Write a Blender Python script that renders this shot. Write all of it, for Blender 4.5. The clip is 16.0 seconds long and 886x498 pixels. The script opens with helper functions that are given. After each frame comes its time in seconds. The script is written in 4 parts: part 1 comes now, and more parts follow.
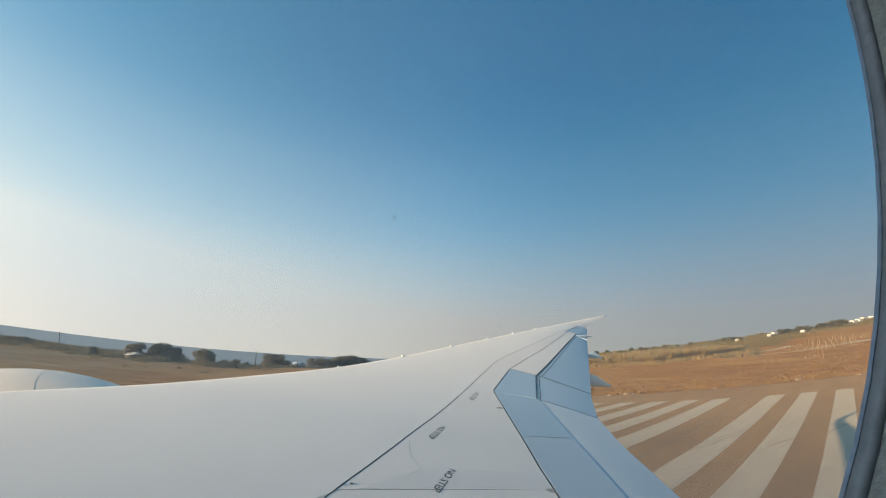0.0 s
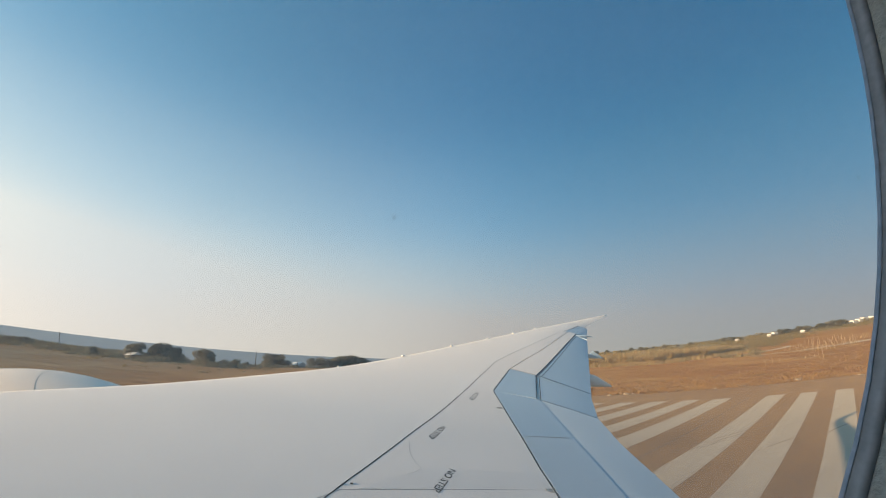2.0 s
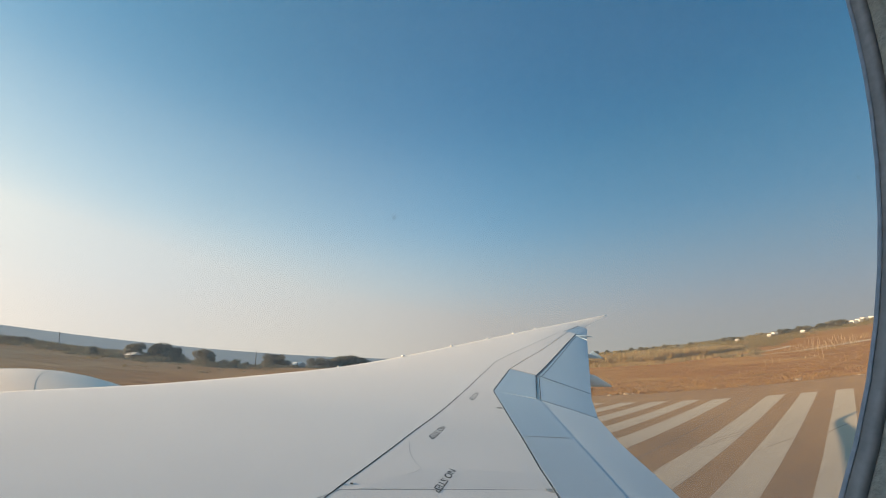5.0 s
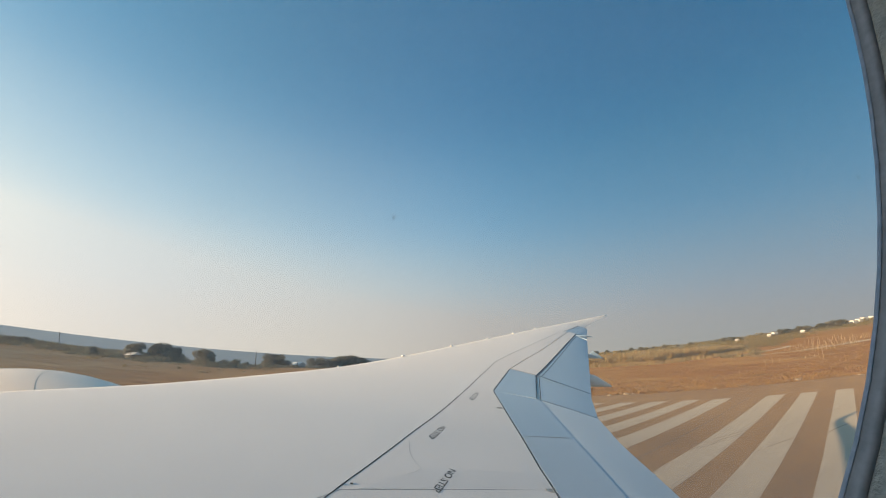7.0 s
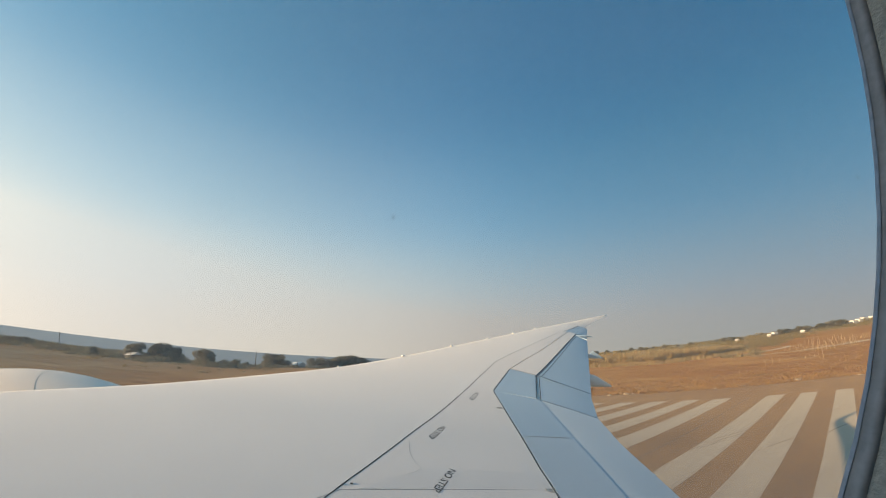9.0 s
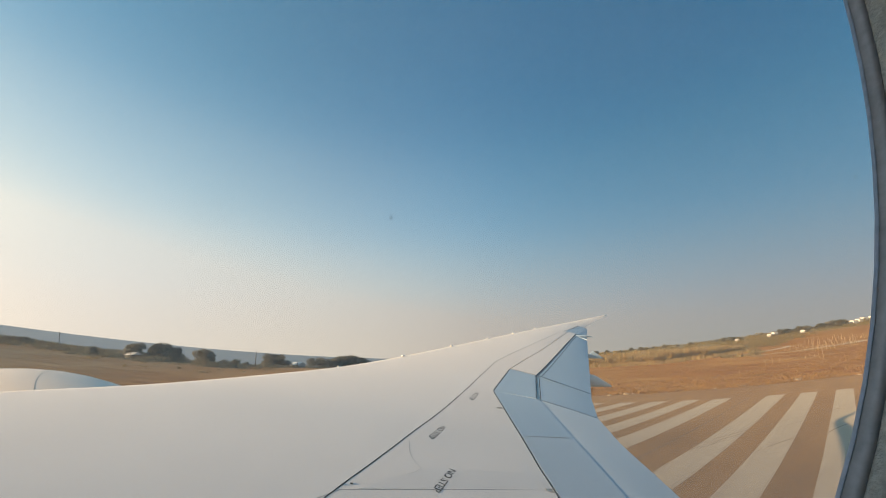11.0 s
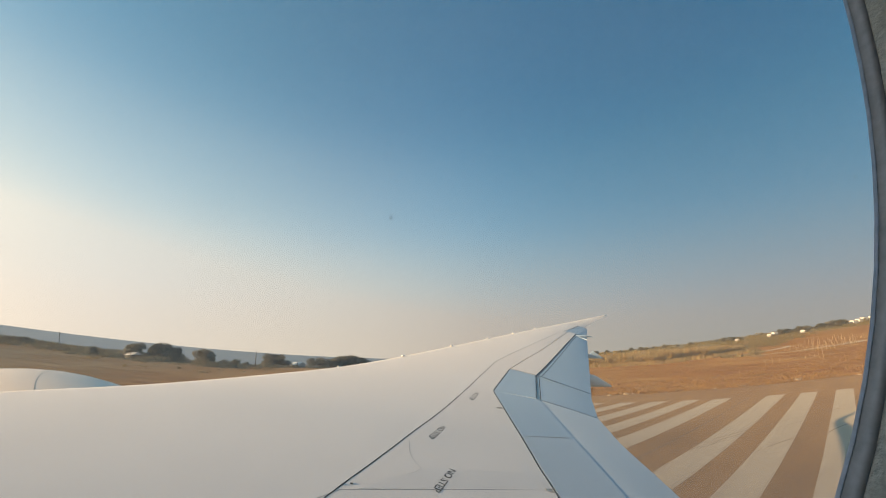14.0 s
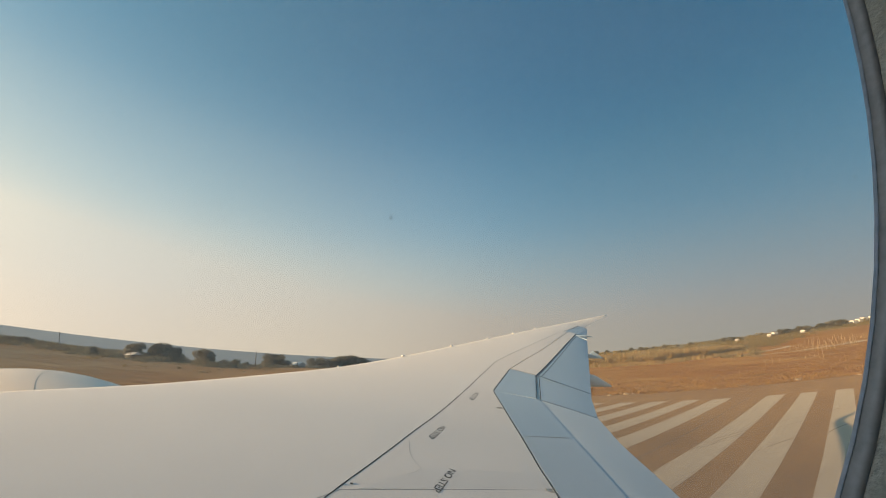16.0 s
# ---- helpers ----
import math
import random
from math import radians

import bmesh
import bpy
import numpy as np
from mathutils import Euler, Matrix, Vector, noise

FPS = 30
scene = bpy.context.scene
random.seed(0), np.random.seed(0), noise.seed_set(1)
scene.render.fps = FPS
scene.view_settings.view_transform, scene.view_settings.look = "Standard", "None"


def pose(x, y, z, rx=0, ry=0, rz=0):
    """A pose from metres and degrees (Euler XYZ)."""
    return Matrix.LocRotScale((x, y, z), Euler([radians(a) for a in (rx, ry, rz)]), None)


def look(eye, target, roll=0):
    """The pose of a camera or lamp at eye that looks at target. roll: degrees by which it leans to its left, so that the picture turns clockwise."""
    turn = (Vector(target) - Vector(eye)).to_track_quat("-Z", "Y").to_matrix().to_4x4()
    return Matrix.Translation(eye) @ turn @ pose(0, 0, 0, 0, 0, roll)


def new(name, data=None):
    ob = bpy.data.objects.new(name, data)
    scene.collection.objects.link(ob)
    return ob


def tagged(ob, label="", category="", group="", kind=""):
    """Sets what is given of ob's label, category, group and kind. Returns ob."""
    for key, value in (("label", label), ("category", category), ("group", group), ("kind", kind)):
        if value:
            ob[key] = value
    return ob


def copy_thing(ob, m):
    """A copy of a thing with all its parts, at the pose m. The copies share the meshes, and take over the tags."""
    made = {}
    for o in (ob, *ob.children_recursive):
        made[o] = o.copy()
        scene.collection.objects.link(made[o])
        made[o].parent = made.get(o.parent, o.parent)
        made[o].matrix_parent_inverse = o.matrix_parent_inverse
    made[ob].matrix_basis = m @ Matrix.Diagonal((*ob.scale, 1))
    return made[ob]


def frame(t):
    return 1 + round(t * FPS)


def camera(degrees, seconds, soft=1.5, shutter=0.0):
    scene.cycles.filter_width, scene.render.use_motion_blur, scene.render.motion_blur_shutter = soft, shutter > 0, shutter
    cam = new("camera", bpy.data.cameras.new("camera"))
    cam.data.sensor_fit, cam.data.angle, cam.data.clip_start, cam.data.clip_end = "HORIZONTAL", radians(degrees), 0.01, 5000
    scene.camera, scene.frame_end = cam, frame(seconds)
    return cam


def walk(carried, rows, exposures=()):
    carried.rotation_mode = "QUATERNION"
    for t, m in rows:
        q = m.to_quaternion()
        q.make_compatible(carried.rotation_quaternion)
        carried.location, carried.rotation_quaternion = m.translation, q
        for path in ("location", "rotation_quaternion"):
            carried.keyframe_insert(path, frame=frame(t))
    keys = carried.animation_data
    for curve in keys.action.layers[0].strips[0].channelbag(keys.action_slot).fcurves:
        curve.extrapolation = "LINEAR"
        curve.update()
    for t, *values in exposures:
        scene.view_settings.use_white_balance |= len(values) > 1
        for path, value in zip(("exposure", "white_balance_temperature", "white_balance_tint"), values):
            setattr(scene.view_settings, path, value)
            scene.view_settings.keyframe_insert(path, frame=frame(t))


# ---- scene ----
# One airliner standing on a coastal runway, seen through a cabin window over its starboard wing.
# x runs aft along the fuselage, y out along the wing, z up; the ground under the window is z = 0.
cam = camera(100.0, 16.0, soft=0.65)
PITCH = 16.43
walk(cam, [
    (0.0, pose(0, 0, 5.5, 90 + PITCH, 0, 0)),
    (4.0, pose(0, 0, 5.5, 90 + PITCH, 0, 0)),
    (9.0, pose(0.0002, 0, 5.5, 90 + PITCH, 0, 0)),
    (11.5, pose(0.0009, 0, 5.5, 90 + PITCH, 0, 0)),
    (16.0, pose(0.0009, 0, 5.5, 90 + PITCH, 0, 0)),
], exposures=[(0.0, 0.62, 6350, 6), (1.5, 0.64, 6600, 9), (4.0, 0.64, 6600, 9), (9.0, 0.64, 6830, 9), (11.5, 0.67, 7150, 11), (14.0, 0.67, 7380, 11.5), (16.0, 0.52, 7650, 10)])

# ---- light ----
SUN_AZ, SUN_EL = -107.0, 16.0
HAZE_AZ = -110.5
world = bpy.data.worlds.new("world")
scene.world = world
world.use_nodes = True
wt = world.node_tree
wn = wt.nodes
sky = wn.new("ShaderNodeTexSky")
sky.sky_type = "NISHITA"
sky.sun_disc = False
sky.sun_elevation = radians(SUN_EL)
sky.sun_rotation = radians(SUN_AZ)
sky.altitude = 0
sky.air_density = 1.0
sky.dust_density = 0.4
sky.ozone_density = 3.0
# evening haze: dense at the horizon, thinning upwards, brighter and warmer on the sun's side
wc = wn.new("ShaderNodeTexCoord")
sep = wn.new("ShaderNodeSeparateXYZ")
wt.links.new(wc.outputs["Generated"], sep.inputs[0])
toward = wn.new("ShaderNodeVectorMath")
toward.operation = "DOT_PRODUCT"
toward.inputs[1].default_value = (math.sin(radians(HAZE_AZ)), math.cos(radians(HAZE_AZ)), 0.0)
wt.links.new(wc.outputs["Generated"], toward.inputs[0])
side = wn.new("ShaderNodeMapRange")
side.inputs["From Min"].default_value, side.inputs["From Max"].default_value = -1.0, 1.0
wt.links.new(toward.outputs["Value"], side.inputs["Value"])


def sky_ramp(fac, stops, ease="B_SPLINE", gain=8.0):
    """A smooth ramp; the values are scaled down for the ramp and up again behind it."""
    r = wn.new("ShaderNodeValToRGB")
    r.color_ramp.interpolation = ease
    els = r.color_ramp.elements
    while len(els) < len(stops):
        els.new(0.5)
    for e, (at, col) in zip(els, stops):
        e.position, e.color = at, (*[c / gain for c in col], 1)
    wt.links.new(fac, r.inputs["Fac"])
    return sky_mix(1.0, r.outputs["Color"], (gain, gain, gain), "MULTIPLY")


def sky_mix(fac, a, b, mode="MIX"):
    m = wn.new("ShaderNodeMix")
    m.data_type, m.blend_type = "RGBA", mode
    for sock, val in ((m.inputs[0], fac), (m.inputs[6], a), (m.inputs[7], b)):
        if hasattr(val, "links"):
            wt.links.new(val, sock)
        elif isinstance(val, float):
            sock.default_value = val
        else:
            sock.default_value = (*val, 1)
    return m.outputs[2]


SKY = 0.12
clear = sky_mix(1.0, sky.outputs[0], (0.315, 0.91, 0.95), "MULTIPLY")
clear = sky_mix(1.0, clear, sky_ramp(side.outputs[0], [(0.0, (0.10, 0.35, 0.44)), (0.19, (0.17, 0.64, 0.80)), (0.38, (0.88, 1.17, 1.28)), (0.62, (1.05, 1.16, 1.08)), (1.0, (0.95, 1.05, 1.0))]), "MULTIPLY")
haze_col = sky_ramp(side.outputs[0], [(0.0, (1.89, 1.80, 1.85)), (0.15, (2.24, 2.15, 2.17)), (0.35, (3.09, 3.05, 3.0)), (0.60, (4.2, 4.12, 3.98)), (0.77, (4.58, 4.5, 4.5)), (1.0, (11.5, 9.3, 6.5))])
thin = sky_ramp(sep.outputs["Z"], [(0.0, (1.0,) * 3), (0.12, (0.94,) * 3), (0.30, (0.54,) * 3), (0.52, (0.18,) * 3), (0.80, (0.03,) * 3), (1.0, (0.0,) * 3)], "CARDINAL", 1.0)
spread = sky_ramp(side.outputs[0], [(0.0, (0.90,) * 3), (0.35, (1.0,) * 3), (0.77, (1.40,) * 3), (1.0, (3.2,) * 3)])
haze = sky_mix(1.0, thin, spread, "MULTIPLY")
haze_col = sky_mix(1.0, haze_col, sky_ramp(sep.outputs["Z"], [(0.0, (1.02, 0.97, 0.89)), (0.07, (1.01, 0.98, 0.93)), (0.16, (0.96, 1.0, 1.02)), (0.35, (0.86, 1.015, 1.08)), (1.0, (0.90, 1.01, 1.05))]), "MULTIPLY")
high = sky_ramp(sep.outputs["Z"], [(0.0, (0.0,) * 3), (0.14, (0.0,) * 3), (0.52, (1.0,) * 3), (1.0, (1.0,) * 3)], "LINEAR", 1.0)
away = sky_ramp(side.outputs[0], [(0.0, (0.45, 0.98, 1.03)), (0.20, (0.58, 1.01, 1.05)), (0.38, (0.95, 1.01, 1.01)), (0.52, (1.0, 1.0, 1.0)), (1.0, (1.0, 1.0, 1.0))])
haze_col = sky_mix(1.0, haze_col, sky_mix(high, (1.0, 1.0, 1.0), away), "MULTIPLY")
wn["Background"].inputs["Strength"].default_value = SKY
wt.links.new(sky_mix(haze, clear, haze_col), wn["Background"].inputs["Color"])
sun_data = bpy.data.lights.new("sun", "SUN")
sun_data.energy = 4.9
sun_data.angle = radians(0.6)
sun_data.color = (1.0, 0.71, 0.425)
sun = new("sun", sun_data)
_az, _el = radians(SUN_AZ), radians(SUN_EL)
SUN_DIR = Vector((math.sin(_az) * math.cos(_el), math.cos(_az) * math.cos(_el), math.sin(_el)))
sun.matrix_basis = look(SUN_DIR * 60 + Vector((0, 0, 5)), (0, 0, 5))


# ---- materials ----
def material(name, build):
    m = bpy.data.materials.new(name)
    m.use_nodes = True
    nt = m.node_tree
    bsdf = nt.nodes["Principled BSDF"]
    build(nt, bsdf)
    return m


def node(nt, kind, **inputs):
    n = nt.nodes.new(kind)
    for key, value in inputs.items():
        n.inputs[key.replace("_", " ")].default_value = value
    return n


def coords(nt, scale=(1, 1, 1), space="Object", turn=0.0):
    """Coordinates turned about z by some degrees, then scaled."""
    tc = nt.nodes.new("ShaderNodeTexCoord")
    spin, mp = nt.nodes.new("ShaderNodeMapping"), nt.nodes.new("ShaderNodeMapping")
    spin.inputs["Rotation"].default_value = (0, 0, radians(turn))
    mp.inputs["Scale"].default_value = scale
    nt.links.new(tc.outputs[space], spin.inputs["Vector"])
    nt.links.new(spin.outputs[0], mp.inputs["Vector"])
    return mp.outputs[0]


def noise_at(nt, vec, scale, detail=4.0, rough=0.55):
    n = node(nt, "ShaderNodeTexNoise", Scale=scale, Detail=detail, Roughness=rough)
    nt.links.new(vec, n.inputs["Vector"])
    return n.outputs["Fac"]


def ramp(nt, fac, stops):
    r = nt.nodes.new("ShaderNodeValToRGB")
    els = r.color_ramp.elements
    while len(els) < len(stops):
        els.new(0.5)
    for e, (at, col) in zip(els, stops):
        e.position, e.color = at, (*col, 1)
    nt.links.new(fac, r.inputs["Fac"])
    return r.outputs["Color"]


def mixed(nt, fac, a, b, mode="MIX"):
    m = nt.nodes.new("ShaderNodeMix")
    m.data_type, m.blend_type = "RGBA", mode
    for sock, val in ((m.inputs[0], fac), (m.inputs[6], a), (m.inputs[7], b)):
        if hasattr(val, "links"):
            nt.links.new(val, sock)
        elif isinstance(val, (int, float)):
            sock.default_value = val
        else:
            sock.default_value = (*val, 1)
    return m.outputs[2]


def bump(nt, bsdf, height, strength, distance):
    b = node(nt, "ShaderNodeBump", Strength=strength, Distance=distance)
    nt.links.new(height, b.inputs["Height"])
    nt.links.new(b.outputs[0], bsdf.inputs["Normal"])


def speckled(name, stops, scale=3.0, fine=40.0, rough=0.6, metal=0.0, bump_size=0.0, tint=None, stretch=(1, 1, 1), coat=0.0, spec=0.5):
    """A surface with colour varied at two scales and a fine relief."""
    def build(nt, bsdf):
        v = coords(nt, stretch)
        big, small = noise_at(nt, v, scale), noise_at(nt, v, fine)
        col = ramp(nt, big, stops)
        dark = ramp(nt, small, [(0.3, (0.82, 0.82, 0.82)), (0.7, (1.06, 1.06, 1.06))])
        col = mixed(nt, 1.0, col, dark, "MULTIPLY")
        if tint:
            info = nt.nodes.new("ShaderNodeObjectInfo")
            col = mixed(nt, 1.0, col, ramp(nt, info.outputs["Random"], tint), "MULTIPLY")
        nt.links.new(col, bsdf.inputs["Base Color"])
        bsdf.inputs["Roughness"].default_value = rough
        bsdf.inputs["Metallic"].default_value = metal
        bsdf.inputs["Coat Weight"].default_value = coat
        bsdf.inputs["Specular IOR Level"].default_value = spec
        if bump_size:
            bump(nt, bsdf, small, 0.6, bump_size)
    return material(name, build)


def wing_paint(name, a, b, rough, streak, spec=0.5):
    """Satin aircraft paint with faint streaks along the airflow and small dirt."""
    def build(nt, bsdf):
        v = coords(nt)
        s = coords(nt, (0.25, 2.2, 1))
        col = ramp(nt, noise_at(nt, v, 0.5, 3), [(0.3, a), (0.7, b)])
        st = ramp(nt, noise_at(nt, s, 2.0, 6, 0.7), [(0.35, (1 - streak,) * 3), (0.62, (1, 1, 1))])
        col = mixed(nt, 1.0, col, st, "MULTIPLY")
        dirt = ramp(nt, noise_at(nt, v, 9.0, 8, 0.75), [(0.60, (1, 1, 1)), (0.78, (0.86, 0.85, 0.83))])
        col = mixed(nt, 1.0, col, dirt, "MULTIPLY")
        nt.links.new(col, bsdf.inputs["Base Color"])
        bsdf.inputs["Specular IOR Level"].default_value = spec
        r = ramp(nt, noise_at(nt, s, 3.0, 4), [(0.3, (rough - 0.03,) * 3), (0.7, (rough + 0.04,) * 3)])
        nt.links.new(r, bsdf.inputs["Roughness"])
        bump(nt, bsdf, noise_at(nt, v, 0.8, 2), 0.05, 0.02)
    return material(name, build)


M_WING = wing_paint("wing_white", (0.835, 0.79, 0.735), (0.885, 0.84, 0.785), 0.55, 0.025, 0.3)
M_PANEL = wing_paint("wing_grey", (0.805, 0.75, 0.69), (0.865, 0.81, 0.75), 0.5, 0.03, 0.35)
# Flap greys are tinted blue: the sky's reflection put into the paint.
M_FLAP = wing_paint("flap_sky_tint", (0.36, 0.47, 0.56), (0.42, 0.53, 0.62), 0.34, 0.02)
M_FLAP_IN = wing_paint("inner_flap_sky_tint", (0.43, 0.515, 0.58), (0.49, 0.575, 0.64), 0.38, 0.03)
# Nacelle white is warmed in the paint to offset blue skylight in its shade.
M_NACELLE = wing_paint("nacelle_warmed_white", (0.88, 0.77, 0.65), (0.92, 0.81, 0.69), 0.46, 0.04, 0.25)
M_DOUBLER = wing_paint("doubler_grey", (0.75, 0.71, 0.665), (0.80, 0.76, 0.715), 0.5, 0.05, 0.35)
M_GAP = speckled("gap_shade", [(0.3, (0.05, 0.06, 0.075)), (0.7, (0.09, 0.105, 0.125))], 6, 60, 0.7)
M_SEAL_GAP = speckled("black_seal_and_gap_shade", [(0.3, (0.012, 0.012, 0.013)), (0.7, (0.03, 0.03, 0.03))], 6, 60, 0.8, spec=0.05)
M_INK = speckled("black_stencil_paint", [(0.35, (0.012, 0.012, 0.013)), (0.7, (0.04, 0.04, 0.04))], 30, 90, 0.8, spec=0.08)
M_METAL = speckled("bare_metal", [(0.3, (0.55, 0.56, 0.58)), (0.7, (0.66, 0.67, 0.68))], 5, 80, 0.32, 0.9)
M_MARK = speckled("white_marker", [(0.3, (0.8, 0.8, 0.8)), (0.7, (0.86, 0.86, 0.86))], 9, 60, 0.4)
M_GASKET = speckled("window_gasket", [(0.3, (0.42, 0.41, 0.44)), (0.7, (0.49, 0.48, 0.51))], 30, 300, 0.6)
M_RIM = speckled("window_rim", [(0.3, (0.34, 0.37, 0.46)), (0.7, (0.42, 0.45, 0.54))], 40, 300, 0.35)
M_BEZEL = speckled("cabin_plastic", [(0.3, (0.70, 0.67, 0.62)), (0.7, (0.78, 0.75, 0.70))], 60, 700, 0.6, bump_size=0.0012)
M_CABIN = speckled("cabin_lining", [(0.3, (0.66, 0.65, 0.63)), (0.7, (0.74, 0.73, 0.71))], 4, 60, 0.7)
M_TYRE = speckled("tyre_rubber", [(0.3, (0.02, 0.02, 0.02)), (0.7, (0.04, 0.04, 0.04))], 6, 60, 0.8)


def ground_build(nt, bsdf):
    v = coords(nt)
    along = coords(nt, (0.35, 1.6, 1))
    base = ramp(nt, noise_at(nt, v, 0.035, 6, 0.6), [(0.30, (0.33, 0.152, 0.045)), (0.5, (0.42, 0.215, 0.071)), (0.72, (0.53, 0.330, 0.132))])
    mid = ramp(nt, noise_at(nt, along, 0.22, 8, 0.7), [(0.30, (0.60, 0.52, 0.45)), (0.55, (1, 1, 1)), (0.75, (1.22, 1.22, 1.12))])
    fine = noise_at(nt, v, 3.5, 8, 0.75)
    col = mixed(nt, 1.0, base, mid, "MULTIPLY")
    col = mixed(nt, 1.0, col, ramp(nt, fine, [(0.3, (0.68, 0.66, 0.64)), (0.65, (1.12, 1.10, 1.05))]), "MULTIPLY")
    place = nt.nodes.new("ShaderNodeSeparateXYZ")
    nt.links.new(coords(nt), place.inputs[0])
    # Seaward soil is duller olive-brown; greying for haze is put into it too.
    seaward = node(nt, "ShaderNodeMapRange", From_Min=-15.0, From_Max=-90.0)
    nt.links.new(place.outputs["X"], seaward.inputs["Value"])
    hazed_soil = ramp(nt, noise_at(nt, along, 0.05, 6, 0.65), [(0.35, (0.74, 1.03, 1.80)), (0.65, (0.95, 1.28, 2.20))])
    col = mixed(nt, 1.0, col, mixed(nt, seaward.outputs[0], (1.0, 1.0, 1.0), hazed_soil), "MULTIPLY")
    inland = node(nt, "ShaderNodeMapRange", From_Min=330.0, From_Max=470.0)
    nt.links.new(place.outputs["Y"], inland.inputs["Value"])
    maquis = ramp(nt, noise_at(nt, v, 0.03, 6, 0.7), [(0.35, (0.21, 0.17, 0.09)), (0.65, (0.34, 0.275, 0.155))])
    col = mixed(nt, inland.outputs[0], col, maquis)
    green = ramp(nt, noise_at(nt, v, 0.09, 5, 0.6), [(0.58, (0, 0, 0)), (0.72, (0.5, 0.5, 0.5))])
    col = mixed(nt, green, col, (0.13, 0.12, 0.05))
    nt.links.new(col, bsdf.inputs["Base Color"])
    bsdf.inputs["Roughness"].default_value = 0.95
    bsdf.inputs["Specular IOR Level"].default_value = 0.1
    bump(nt, bsdf, fine, 0.8, 0.12)


M_GROUND = material("dry_field", ground_build)


def near_dulling(nt, col):
    """Duller near light put into the colour, thinning towards the end of the pavement."""
    along = nt.nodes.new("ShaderNodeSeparateXYZ")
    nt.links.new(coords(nt, turn=-43.2), along.inputs[0])
    nearness = node(nt, "ShaderNodeMapRange", From_Min=62.0, From_Max=20.0)
    nt.links.new(along.outputs["X"], nearness.inputs["Value"])
    patch = ramp(nt, noise_at(nt, coords(nt, (0.06, 0.7, 1), turn=-43.2), 0.8, 6, 0.6), [(0.3, (0.60, 0.64, 0.72)), (0.7, (0.77, 0.81, 0.88))])
    return mixed(nt, 1.0, col, mixed(nt, nearness.outputs[0], (1.0, 1.0, 1.0), patch), "MULTIPLY")


def concrete_build(nt, bsdf):
    v = coords(nt)
    lanes = coords(nt, (0.05, 0.5, 1), turn=-43.2)
    col = ramp(nt, noise_at(nt, v, 0.06, 5), [(0.3, (0.342, 0.197, 0.081)), (0.7, (0.408, 0.246, 0.107))])
    col = mixed(nt, 1.0, col, ramp(nt, noise_at(nt, lanes, 1.0, 6, 0.65), [(0.3, (0.84, 0.83, 0.82)), (0.65, (1.05, 1.05, 1.05))]), "MULTIPLY")
    fine = noise_at(nt, v, 2.2, 3, 0.55)
    col = mixed(nt, 1.0, col, ramp(nt, fine, [(0.3, (0.90, 0.90, 0.89)), (0.7, (1.06, 1.06, 1.06))]), "MULTIPLY")
    stain = noise_at(nt, coords(nt, (0.5, 1, 1), turn=-43.2), 0.35, 5, 0.6)
    col = mixed(nt, 1.0, col, ramp(nt, stain, [(0.32, (0.90, 0.89, 0.88)), (0.6, (1.03, 1.03, 1.03))]), "MULTIPLY")
    col = near_dulling(nt, col)
    nt.links.new(col, bsdf.inputs["Base Color"])
    bsdf.inputs["Roughness"].default_value = 0.85
    bsdf.inputs["Specular IOR Level"].default_value = 0.25
    bump(nt, bsdf, stain, 0.08, 0.02)


M_RUNWAY = material("sandy_asphalt", concrete_build)


def stripe_build(nt, bsdf):
    v = coords(nt)
    worn = noise_at(nt, v, 1.3, 10, 0.8)
    col = ramp(nt, worn, [(0.28, (0.385, 0.267, 0.158)), (0.40, (0.53, 0.415, 0.272)), (0.7, (0.615, 0.492, 0.333))])
    streak = noise_at(nt, coords(nt, (0.4, 6, 1), turn=-43.2), 0.8, 6, 0.7)
    col = mixed(nt, 1.0, col, ramp(nt, streak, [(0.3, (0.85, 0.84, 0.82)), (0.6, (1, 1, 1))]), "MULTIPLY")
    col = near_dulling(nt, col)
    nt.links.new(col, bsdf.inputs["Base Color"])
    bsdf.inputs["Roughness"].default_value = 0.7


M_STRIPE = material("worn_white_road_paint", stripe_build)
M_MARKS = speckled("rubber_marks", [(0.3, (0.165, 0.115, 0.07)), (0.7, (0.26, 0.19, 0.12))], 0.8, 12, 0.9)
M_TAR = speckled("old_tar", [(0.3, (0.115, 0.082, 0.055)), (0.7, (0.17, 0.125, 0.085))], 0.8, 12, 0.85)
M_TRACK = speckled("pale_dirt_track", [(0.3, (0.55, 0.43, 0.28)), (0.7, (0.66, 0.53, 0.36))], 0.3, 5, 0.95)


def sea_build(nt, bsdf):
    v = coords(nt, (1, 0.35, 1))
    w = noise_at(nt, v, 0.06, 8, 0.6)
    nt.links.new(ramp(nt, noise_at(nt, coords(nt), 0.004, 3), [(0.3, (0.035, 0.062, 0.085)), (0.7, (0.05, 0.08, 0.10))]), bsdf.inputs["Base Color"])
    bsdf.inputs["Roughness"].default_value = 0.35
    bump(nt, bsdf, w, 0.3, 1.0)


M_SEA = material("calm_sea", sea_build)
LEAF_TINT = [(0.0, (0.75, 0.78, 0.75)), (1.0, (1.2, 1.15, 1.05))]


